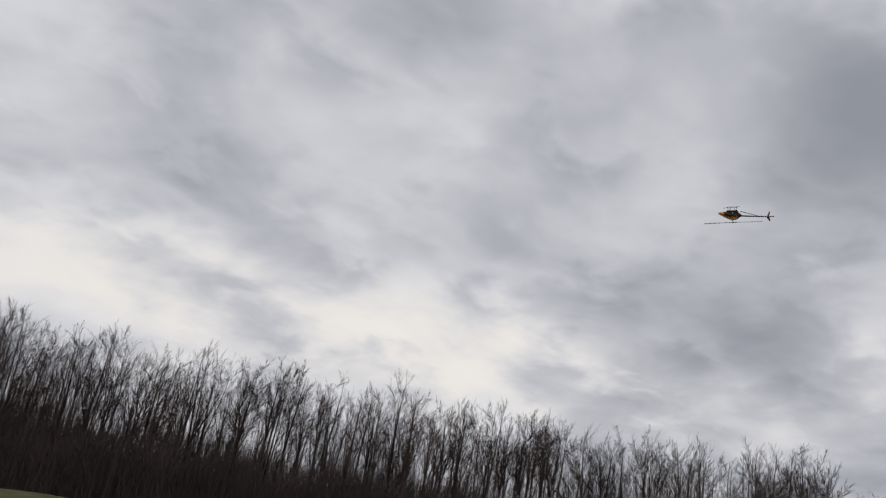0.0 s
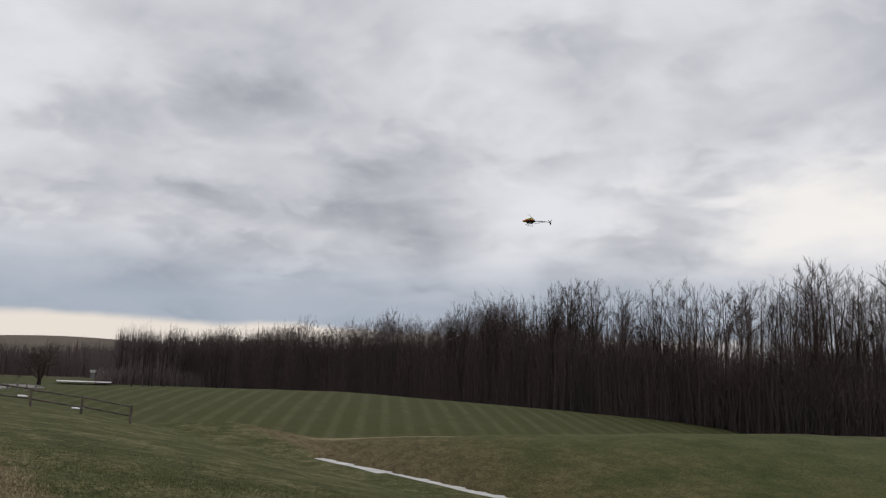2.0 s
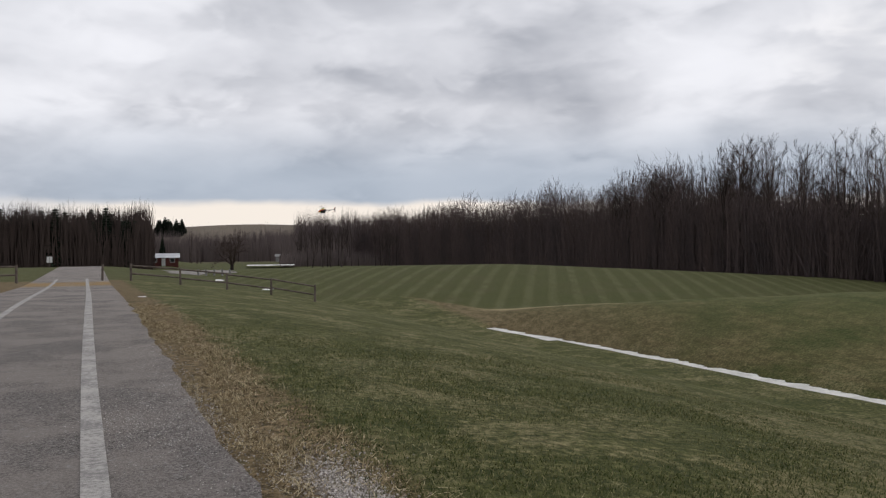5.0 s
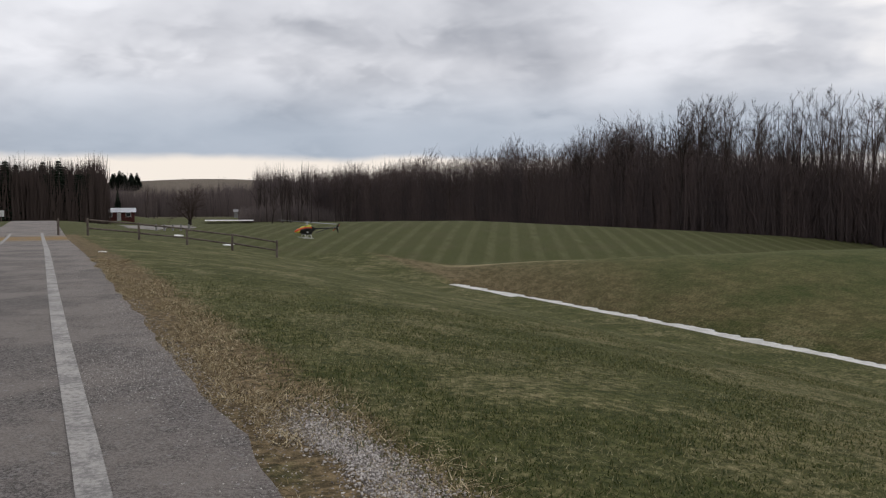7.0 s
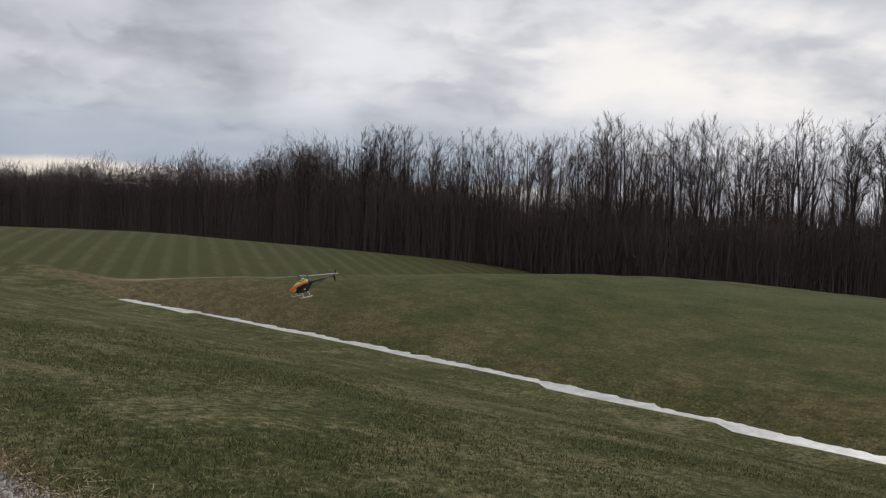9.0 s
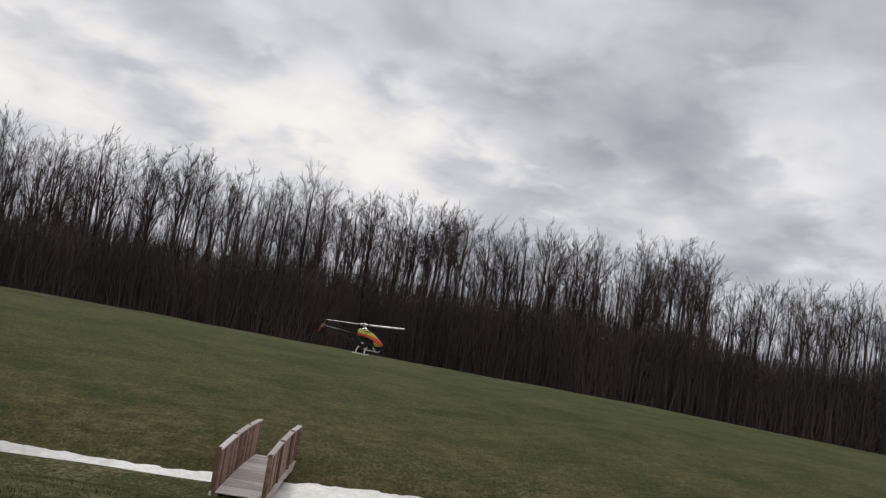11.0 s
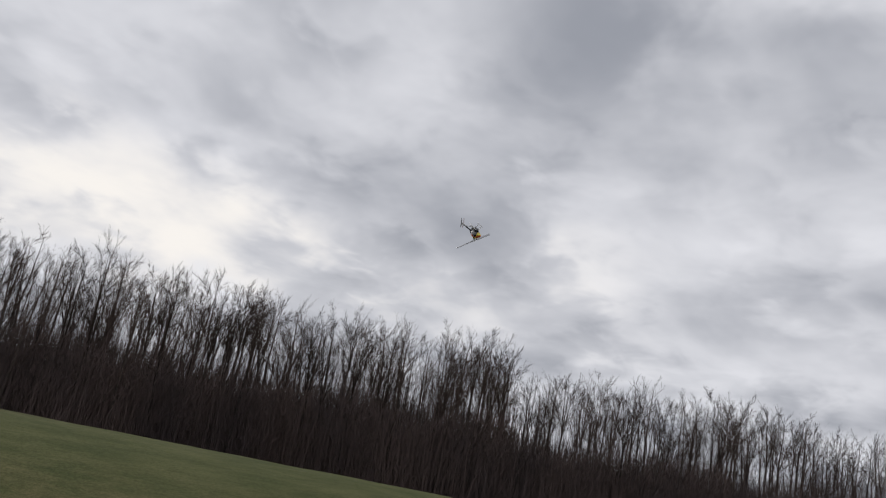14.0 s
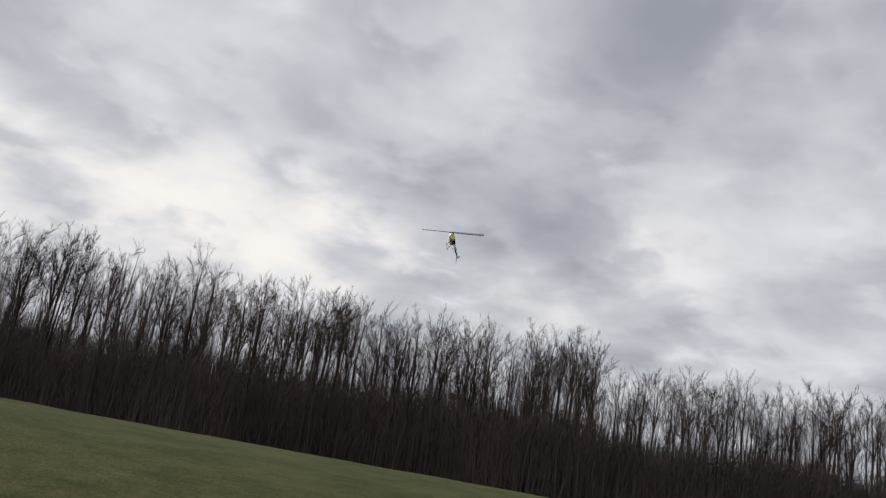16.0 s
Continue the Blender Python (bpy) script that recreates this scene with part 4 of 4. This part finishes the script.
def blades(name, us, ss, tall, wide, flat, mat, label, category, seed):
    rng = np.random.default_rng(seed)
    n = len(us)
    z = height(us, ss)
    a = rng.uniform(0, 2 * np.pi, n)
    h = tall * rng.uniform(0.5, 1.2, n)
    lean = rng.normal(0, 1, (n, 2)) * (h * flat)[:, None]
    w = wide * rng.uniform(0.7, 1.3, n)
    base = np.stack([us, ss, z], 1)
    off = np.stack([np.cos(a) * w, np.sin(a) * w, np.zeros(n)], 1)
    up = h / np.sqrt(1 + (lean ** 2).sum(1) / np.maximum(h, 1e-4) ** 2)
    tip = base + np.stack([lean[:, 0], lean[:, 1], up + 0.008], 1)
    v = np.stack([base - off, base + off, tip], 1).reshape(-1, 3)
    f = np.arange(3 * n).reshape(-1, 3)
    ob = new(name, mesh_from(name, v, f, mat))
    ob.matrix_basis = TURN
    tagged(ob, label, category, kind="stuff")


def build_near():
    rng = np.random.default_rng(77)
    # the lawn that is seen close by: denser near the trail's standing point, with pale worn patches
    n = 460000
    u, s = rng.uniform(1.35, 16, n), rng.uniform(-2, 20, n)
    d = np.hypot(u, s)
    keep = rng.uniform(0, 1, n) < np.clip(1.25 - d / 16, 0.0, 1) * (d > 2.2) * np.clip((u - 1.3) / 0.7, 0, 1)
    u, s = u[keep], s[keep]
    patch = np.array([noise.noise((a * 0.8, b * 0.65, 4)) + 0.6 * noise.noise((a * 2.3, b * 1.7, 6)) for a, b in zip(u, s)])
    green = patch + rng.normal(0, 0.10, len(u)) < 0.13
    blades("grass", u[green], s[green], 0.034, 0.0042, 0.7, M_BLADE, "short green lawn grass beside the trail", "grass", 1)
    dry = ~green & (rng.uniform(0, 1, len(u)) < 0.8)
    blades("dry_grass", u[dry], s[dry], 0.026, 0.004, 1.1, M_DRY, "pale dry patches in the lawn", "grass", 2)
    # straw in broken mats
    n = 62000
    u, s = 1.36 + rng.normal(0, 0.33, n), 1.5 + 24 * rng.uniform(0, 1, n) ** 1.4
    p = np.array([noise.noise((a * 1.5, b * 0.55, 9)) + 0.5 * noise.noise((a * 4.0, b * 2.0, 3)) for a, b in zip(u, s)])
    k = (p + rng.normal(0, 0.12, n) > -0.06) & (u > 0.84) & ~((np.abs(u - 1.54) < 0.22) & (s < 6.2) & (rng.uniform(0, 1, n) < 0.7))
    blades("straw", u[k], s[k], 0.055, 0.004, 1.7, M_STRAW, "matted dead straw along the trail's edge", "dead grass", 3)
    # loose gravel
    n = 24000
    s1 = 1.2 + 4.4 * rng.uniform(0, 1, n) + 1.0 * rng.uniform(0, 1, n) ** 3
    u1 = 1.54 + rng.normal(0, 0.15 + 0.04 * np.sin(s1 * 2.3), n) + 0.05 * np.sin(s1 * 3.1)
    # grit washed over the asphalt, thickest in one tongue
    n2, n3 = 3600, 3800
    s2, s3 = rng.uniform(2.5, 14, n2), 7.9 + rng.normal(0, 0.75, n3)
    u2, u3 = 0.90 + rng.normal(0, 0.22, n2), 0.55 + rng.normal(0, 0.36, n3)
    u, s = np.concatenate([u1, u2, u3]), np.concatenate([s1, s2, s3])
    r = np.concatenate([0.004 + 0.008 * rng.uniform(0, 1, n) ** 2, rng.uniform(0.003, 0.007, n2), rng.uniform(0.003, 0.007, n3)])
    z = height(u, s) + np.where(u < 1.1, 0.03, 0.0)
    o = np.array([(1, 0, 0), (0, 1, 0), (-1, 0, 0), (0, -1, 0), (0, 0, 0.7), (0, 0, -0.7)])
    fc = np.array([(0, 1, 4), (1, 2, 4), (2, 3, 4), (3, 0, 4), (1, 0, 5), (2, 1, 5), (3, 2, 5), (0, 3, 5)])
    N = len(u)
    jig = 1 + rng.normal(0, 0.22, (N, 6, 3))
    ang = rng.uniform(0, 6.28, N)
    v = o[None] * jig * r[:, None, None]
    c, sn = np.cos(ang)[:, None], np.sin(ang)[:, None]
    v = np.stack([v[..., 0] * c - v[..., 1] * sn, v[..., 0] * sn + v[..., 1] * c, v[..., 2]], -1) + np.stack([u, s, z + r * 0.35], 1)[:, None]
    f = (np.arange(N)[:, None, None] * 6 + fc[None]).reshape(-1, 3)
    ob = new("gravel", mesh_from("gravel", v.reshape(-1, 3), f, M_STONE))
    ob.matrix_basis = TURN
    tagged(ob, "pale loose gravel beside the asphalt trail", "gravel", kind="stuff")


build_near()


# ---------------------------------------------------------------- the model helicopter
def mat_canopy():
    """Fluorescent yellow shell with an orange-red flash and dark sides."""
    m = Mat("painted_canopy", 0.3, spec=0.5)
    x, y, z = m.sep()
    # the flash sweeps from the shoulder down to the nose
    curve = m.math("ADD", -0.135, m.math("MULTIPLY", m.math("MULTIPLY", x, x), -0.75))
    h = m.math("SUBTRACT", z, curve)
    side = m.ramp(h, 0.012, 0.006)
    yellow, red, black = (0.56, 0.58, 0.05), (0.66, 0.08, 0.012), (0.012, 0.012, 0.013)
    col = m.mix(m.ramp(h, 0.018, 0.012), yellow, red)
    col = m.mix(m.math("MULTIPLY", m.ramp(h, -0.016, -0.022), m.ramp(x, 0.27, 0.24)), col, black)
    # a dark screen over the front of the shell
    screen = m.math("MULTIPLY", m.math("MULTIPLY", m.ramp(h, 0.040, 0.046), m.ramp(x, 0.0, 0.03)), m.ramp(z, -0.078, -0.088))
    col = m.mix(screen, col, (0.020, 0.035, 0.014))
    under = m.math("MULTIPLY", m.ramp(h, -0.034, -0.040), m.ramp(x, 0.24, 0.27))
    col = m.mix(under, col, (0.70, 0.60, 0.06))
    m.color(col)
    return m.m


M_CANOPY = mat_canopy()
M_CARBON = mottled("black_carbon", (0.012, 0.012, 0.013), (0.028, 0.028, 0.030), 20, 0.45, 0, 0.4, 120, 0.0005)
M_BLADE_GREY = mottled("grey_blade", (0.27, 0.27, 0.28), (0.34, 0.34, 0.35), 12, 0.16, 0, 0.8, 90, 0.0003)
M_STEEL = mottled("bright_alloy", (0.50, 0.50, 0.51), (0.65, 0.65, 0.66), 30, 0.35, 0.8, 0.5, 120, 0.0003)
M_SKID = mottled("white_plastic", (0.72, 0.72, 0.71), (0.82, 0.82, 0.81), 20, 0.45, 0, 0.4, 90, 0.0003)
M_FIN = mottled("red_fin", (0.40, 0.06, 0.03), (0.52, 0.10, 0.04), 12, 0.4, 0, 0.4, 90, 0.0003)


def loft(rings, sides=20):
    """A closed skin over rings (x, centre z, half width, half height)."""
    bm = bmesh.new()
    loops = []
    for x, cz, w, h in rings:
        loops.append([bm.verts.new((x, w * math.cos(2 * math.pi * k / sides), cz + h * math.sin(2 * math.pi * k / sides))) for k in range(sides)])
    for a, b in zip(loops[:-1], loops[1:]):
        for k in range(sides):
            bm.faces.new((a[k], a[(k + 1) % sides], b[(k + 1) % sides], b[k]))
    bm.faces.new(loops[0])
    bm.faces.new(loops[-1][::-1])
    bmesh.ops.recalc_face_normals(bm, faces=bm.faces)
    return bm


def build_helicopter():
    """Nose along +x, up +z, the main rotor's centre at the origin."""
    root = new("model_helicopter")
    part("canopy", loft([(-0.16, -0.178, 0.030, 0.069), (-0.12, -0.173, 0.053, 0.097), (-0.05, -0.178, 0.067, 0.115), (0.04, -0.188, 0.074, 0.118), (0.13, -0.203, 0.072, 0.103), (0.21, -0.223, 0.064, 0.083), (0.29, -0.243, 0.047, 0.057), (0.36, -0.258, 0.026, 0.031), (0.395, -0.265, 0.009, 0.011)]), M_CANOPY, root, "yellow canopy with an orange-red flash", True)
    for y in (-0.045, 0.045):
        bm = bmesh.new()
        lines = [[bm.verts.new((x, y + w, z)) for x, z in ((-0.25, -0.195), (-0.25, -0.160), (-0.12, -0.105), (0.10, -0.105), (0.14, -0.25), (0.11, -0.335), (-0.12, -0.335), (-0.16, -0.26))] for w in (-0.003, 0.003)]
        bm.faces.new(lines[0])
        bm.faces.new(lines[1][::-1])
        for k in range(8):
            bm.faces.new((lines[0][k], lines[1][k], lines[1][(k + 1) % 8], lines[0][(k + 1) % 8]))
        bmesh.ops.recalc_face_normals(bm, faces=bm.faces)
        part("side_frame", bm, M_CARBON, root)
    part("battery", box(bmesh.new(), -0.06, 0.16, -0.03, 0.03, -0.335, -0.29, 0.006), M_CARBON, root)
    part("motor", rod(bmesh.new(), (-0.10, 0, -0.30), (-0.10, 0, -0.22), 0.03, 0.03, 16), M_STEEL, root, "bright alloy motor")
    for y in (-0.052, 0.052):
        part("label_plate", box(bmesh.new(), 0.0, 0.05, y * 1.5 - 0.002, y * 1.5 + 0.002, -0.275, -0.25, 0.001), M_SKID, root, "small white sticker")
    part("mast", rod(bmesh.new(), (0, 0, -0.12), (0, 0, 0.02), 0.007, 0.007, 10), M_STEEL, root)
    part("swashplate", rod(bmesh.new(), (0, 0, -0.075), (0, 0, -0.055), 0.036, 0.036, 18), M_STEEL, root)
    part("tail_boom", rod(bmesh.new(), (-0.20, 0, -0.175), (-1.0, 0, -0.13), 0.019, 0.017, 12), M_CARBON, root, "black carbon tail boom", True)
    for y in (-0.03, 0.03):
        part("boom_brace", rod(bmesh.new(), (-0.22, y, -0.30), (-0.72, y * 0.5, -0.155), 0.005, 0.005, 8), M_CARBON, root)
    bm = bmesh.new()
    outline = [(-0.96, -0.10), (-1.03, 0.00), (-1.055, 0.0), (-1.02, -0.13), (-1.05, -0.27), (-1.03, -0.275), (-0.965, -0.165)]
    fa = [bm.verts.new((x, 0.014, z)) for x, z in outline]
    fb = [bm.verts.new((x, 0.020, z)) for x, z in outline]
    bm.faces.new(fa)
    bm.faces.new(fb[::-1])
    for k in range(len(outline)):
        j = (k + 1) % len(outline)
        bm.faces.new((fa[k], fb[k], fb[j], fa[j]))
    bmesh.ops.recalc_face_normals(bm, faces=bm.faces)
    part("tail_fin", bm, M_CARBON, root)
    part("tail_gearbox", box(bmesh.new(), -1.03, -0.97, -0.02, 0.02, -0.15, -0.11, 0.006), M_STEEL, root)
    # landing gear
    for y in (-0.115, 0.115):
        skid = rod(bmesh.new(), (-0.17, y, -0.425), (0.16, y, -0.425), 0.008, 0.008, 10)
        rod(skid, (0.16, y, -0.425), (0.20, y, -0.405), 0.008, 0.006, 10)
        part("skid", skid, M_SKID, root, "white landing skid", True)
    for x in (-0.10, 0.09):
        for y in (-1, 1):
            strut = rod(bmesh.new(), (x, y * 0.035, -0.33), (x, y * 0.085, -0.365), 0.012, 0.010, 8)
            rod(strut, (x, y * 0.085, -0.365), (x, y * 0.115, -0.425), 0.010, 0.009, 8)
            part("skid_strut", strut, M_SKID, root, "white landing strut", True)
    # main rotor: the head with two blades
    bm = rod(bmesh.new(), (0, 0, -0.035), (0, 0, 0.025), 0.022, 0.018, 14)
    box(bm, -0.075, 0.075, -0.017, 0.017, -0.013, 0.013, 0.003)
    rotor = part("main_rotor", bm, M_STEEL, root, "bright alloy rotor head")
    for side in (1, -1):
        bm = bmesh.new()
        prof = [(-0.036, -0.0065), (-0.014, 0.0045), (0.014, 0.0090), (0.036, 0.0065), (0.014, -0.0035), (-0.014, -0.0080)]
        loops = []
        for r, k in ((0.075, 0.45), (0.12, 0.9), (0.20, 1.0), (0.50, 1.0), (0.76, 0.95), (0.785, 0.6)):
            loops.append([bm.verts.new((side * r, side * py * k, pz + 0.012 * r * r)) for py, pz in prof])
        for a, b in zip(loops[:-1], loops[1:]):
            for j in range(6):
                bm.faces.new((a[j], a[(j + 1) % 6], b[(j + 1) % 6], b[j]))
        bm.faces.new(loops[0])
        bm.faces.new(loops[-1])
        bmesh.ops.recalc_face_normals(bm, faces=bm.faces)
        part("rotor_blade", bm, M_BLADE_GREY, rotor, "long grey rotor blade", True)
        part("blade_grip", box(bmesh.new(), min(side * 0.05, side * 0.11), max(side * 0.05, side * 0.11), -0.014, 0.014, -0.011, 0.011, 0.003), M_CARBON, rotor)
    # tail rotor, in its own space
    tail = part("tail_rotor", rod(bmesh.new(), (0, -0.012, 0), (0, 0.012, 0), 0.012, 0.012, 12), M_STEEL, root)
    for side in (1, -1):
        part("tail_blade", box(bmesh.new(), min(side * 0.015, side * 0.14), max(side * 0.015, side * 0.14), -0.0025, 0.0025, -0.013, 0.013, 0.002), M_FIN, tail, "small red tail blade")
    tagged(root, "yellow and orange model helicopter flying over the field", "helicopter")
    return root, rotor, tail


HELI, ROTOR, TAIL = build_helicopter()


# ---------------------------------------------------------------- what moves
FLIGHT = [
    (0.0, pose(21.94, 3.74, 10.58, 164.5, 10.9, 116.6)),
    (0.1, pose(21.71, 5.60, 10.97, -179.8, 13.7, 120.2)),
    (0.2, pose(21.39, 7.58, 11.35, -166.0, 12.7, 125.2)),
    (0.3, pose(20.84, 9.57, 11.56, -146.5, 12.8, 129.9)),
    (0.4, pose(20.21, 11.56, 11.74, -131.6, 11.7, 134.9)),
    (0.5, pose(19.43, 13.53, 11.85, -113.1, 10.7, 139.8)),
    (0.6, pose(19.08, 15.03, 11.69, -100.9, 9.9, 143.1)),
    (0.7, pose(18.70, 16.76, 11.51, -90.8, 9.7, 149.2)),
    (0.8, pose(18.41, 18.69, 11.37, -77.0, 8.2, 152.7)),
    (1.0, pose(17.22, 22.63, 11.15, -37.8, 1.8, 160.2)),
    (1.2, pose(16.66, 26.38, 10.70, -27.7, -0.4, 167.0)),
    (1.5, pose(14.47, 31.81, 10.25, -23.9, -2.1, 172.5)),
    (1.7, pose(12.86, 34.23, 9.93, -23.1, -2.0, 174.6)),
    (2.0, pose(9.72, 37.49, 9.37, -21.0, -3.4, -175.9)),
    (2.5, pose(4.84, 42.13, 8.71, -14.4, -0.0, -152.3)),
    (3.0, pose(0.15, 45.60, 7.64, -7.3, 7.2, -135.0)),
    (3.5, pose(-4.07, 47.55, 6.71, 2.1, 18.2, -131.2)),
    (4.0, pose(-6.98, 49.30, 6.12, 15.3, 26.0, -111.6)),
    (4.5, pose(-8.51, 48.12, 5.17, 6.5, 13.0, -115.8)),
    (4.7, pose(-8.88, 47.08, 4.60, 1.3, 6.3, -117.8)),
    (5.7, pose(-8.69, 38.85, 2.42, -3.0, -1.1, -124.5)),
    (6.8, pose(-4.82, 24.99, 1.20, -4.7, -3.9, -129.1)),
    (7.0, pose(-3.88, 22.20, 1.05, -5.0, -2.3, -136.7)),
    (7.2, pose(-3.38, 21.47, 0.93, -5.1, -1.5, -141.2)),
    (7.5, pose(-2.55, 20.36, 0.64, -5.2, 0.4, -151.7)),
    (7.8, pose(-1.70, 19.43, 0.68, -5.9, 1.0, -157.2)),
    (8.0, pose(-1.08, 19.07, 0.61, -6.0, 2.0, -160.9)),
    (8.2, pose(-0.38, 18.48, 0.54, -6.2, 2.0, -164.4)),
    (8.9, pose(2.97, 16.76, 0.46, -4.0, 7.3, -150.3)),
    (9.5, pose(6.11, 14.91, 0.59, 2.3, 3.6, -104.0)),
    (10.3, pose(9.04, 9.87, 1.03, 10.0, -3.2, -88.6)),
    (10.5, pose(9.29, 8.04, 1.13, 12.3, -5.6, -72.9)),
    (10.7, pose(9.86, 6.83, 1.28, 13.5, -3.9, -83.6)),
    (11.0, pose(11.22, 5.51, 1.29, 14.8, -0.6, -111.9)),
    (11.2, pose(11.90, 4.70, 1.45, 12.8, 6.6, -136.5)),
    (11.5, pose(12.74, 3.47, 1.67, 1.2, 11.8, -165.2)),
    (11.7, pose(13.30, 2.80, 1.94, -0.9, 3.8, 174.7)),
    (11.9, pose(14.00, 2.28, 2.23, -1.8, 2.1, 170.7)),
    (12.0, pose(14.43, 2.03, 2.51, 1.3, 5.8, 167.8)),
    (12.1, pose(14.82, 1.90, 2.96, 2.8, 9.4, 166.3)),
    (12.2, pose(15.58, 1.77, 3.53, 3.0, 20.0, 152.7)),
    (12.3, pose(16.70, 1.72, 4.26, -10.3, 38.4, 119.9)),
    (12.5, pose(18.94, 1.63, 5.95, -32.8, 67.4, 84.6)),
    (12.7, pose(18.17, 1.44, 6.97, -9.3, 76.2, 71.9)),
    (13.0, pose(17.70, 1.53, 7.74, -27.2, 79.3, 27.1)),
    (13.2, pose(17.87, 1.81, 7.81, -101.0, 87.7, -43.7)),
    (13.5, pose(18.97, 2.21, 7.55, 172.7, 66.8, -145.9)),
    (13.7, pose(19.60, 2.44, 7.09, 177.9, 46.2, -149.7)),
    (14.0, pose(20.23, 2.59, 6.61, -163.1, 28.7, -146.3)),
    (14.2, pose(20.28, 2.55, 6.43, -163.3, 13.8, -147.8)),
    (14.3, pose(20.16, 2.54, 6.37, -163.7, -1.5, -115.4)),
    (14.4, pose(19.94, 2.54, 6.34, -179.9, -21.7, -55.0)),
    (14.5, pose(19.78, 2.54, 6.34, 165.3, -23.9, -3.9)),
    (14.6, pose(19.53, 2.51, 6.44, 137.4, -45.9, -11.6)),
    (14.7, pose(19.19, 2.52, 6.62, 95.1, -65.7, -29.6)),
    (14.9, pose(18.56, 2.65, 6.98, 97.4, -76.5, -54.7)),
    (15.0, pose(18.28, 2.68, 7.18, 62.3, -71.9, -25.8)),
    (15.2, pose(18.21, 3.06, 7.21, 46.5, -76.9, -1.9)),
    (15.5, pose(18.80, 3.81, 7.28, 29.6, -78.6, 8.9)),
    (15.7, pose(19.29, 4.46, 6.93, 5.5, -74.4, 32.2)),
    (16.0, pose(19.33, 5.02, 6.25, -10.8, -40.3, 28.8)),
]
SPIN = [
    (0.0, pose(0, 0, 0, 0, 0, 8)),
    (0.1, pose(0, 0, 0, 0, 0, 61)),
    (0.2, pose(0, 0, 0, 0, 0, 110)),
    (0.3, pose(0, 0, 0, 0, 0, 174)),
    (0.4, pose(0, 0, 0, 0, 0, 214)),
    (0.5, pose(0, 0, 0, 0, 0, 239)),
    (0.6, pose(0, 0, 0, 0, 0, 252)),
    (0.7, pose(0, 0, 0, 0, 0, 253)),
    (0.8, pose(0, 0, 0, 0, 0, 244)),
    (1.0, pose(0, 0, 0, 0, 0, 231)),
    (1.2, pose(0, 0, 0, 0, 0, 145)),
    (1.5, pose(0, 0, 0, 0, 0, 57)),
    (1.7, pose(0, 0, 0, 0, 0, 145)),
    (2.0, pose(0, 0, 0, 0, 0, 85)),
    (2.5, pose(0, 0, 0, 0, 0, 85)),
    (3.0, pose(0, 0, 0, 0, 0, 37)),
    (3.5, pose(0, 0, 0, 0, 0, 63)),
    (4.0, pose(0, 0, 0, 0, 0, 15)),
    (4.5, pose(0, 0, 0, 0, 0, 26)),
    (4.7, pose(0, 0, 0, 0, 0, 29)),
    (6.8, pose(0, 0, 0, 0, 0, -31)),
    (7.0, pose(0, 0, 0, 0, 0, -32)),
    (7.2, pose(0, 0, 0, 0, 0, -29)),
    (7.5, pose(0, 0, 0, 0, 0, -50)),
    (7.8, pose(0, 0, 0, 0, 0, -42)),
    (8.0, pose(0, 0, 0, 0, 0, -43)),
    (8.2, pose(0, 0, 0, 0, 0, -45)),
    (10.3, pose(0, 0, 0, 0, 0, 7)),
    (10.5, pose(0, 0, 0, 0, 0, -12)),
    (10.7, pose(0, 0, 0, 0, 0, -13)),
    (11.0, pose(0, 0, 0, 0, 0, 7)),
    (11.2, pose(0, 0, 0, 0, 0, 33)),
    (11.5, pose(0, 0, 0, 0, 0, 66)),
    (11.7, pose(0, 0, 0, 0, 0, 132)),
    (11.9, pose(0, 0, 0, 0, 0, 131)),
    (12.0, pose(0, 0, 0, 0, 0, 175)),
    (12.1, pose(0, 0, 0, 0, 0, 171)),
    (12.2, pose(0, 0, 0, 0, 0, 161)),
    (12.3, pose(0, 0, 0, 0, 0, 235)),
    (12.5, pose(0, 0, 0, 0, 0, 162)),
    (12.7, pose(0, 0, 0, 0, 0, 137)),
    (13.0, pose(0, 0, 0, 0, 0, 202)),
    (13.2, pose(0, 0, 0, 0, 0, 130)),
    (13.5, pose(0, 0, 0, 0, 0, 158)),
    (13.7, pose(0, 0, 0, 0, 0, 131)),
    (14.0, pose(0, 0, 0, 0, 0, 52)),
    (14.2, pose(0, 0, 0, 0, 0, 6)),
    (14.5, pose(0, 0, 0, 0, 0, -57)),
    (14.7, pose(0, 0, 0, 0, 0, -49)),
    (14.9, pose(0, 0, 0, 0, 0, -60)),
    (15.0, pose(0, 0, 0, 0, 0, 20)),
    (15.2, pose(0, 0, 0, 0, 0, 1)),
    (15.5, pose(0, 0, 0, 0, 0, 54)),
    (15.7, pose(0, 0, 0, 0, 0, 30)),
    (16.0, pose(0, 0, 0, 0, 0, 84)),
]


def motions():
    walk(HELI, FLIGHT)
    walk(ROTOR, SPIN)
    # the tail rotor turns about its own axle all the time
    walk(TAIL, [(k * 0.1, Matrix.Translation((-1.0, -0.035, -0.13)) @ pose(0, 0, 0, 0, 70 * k, 0)) for k in range(161)])


motions()
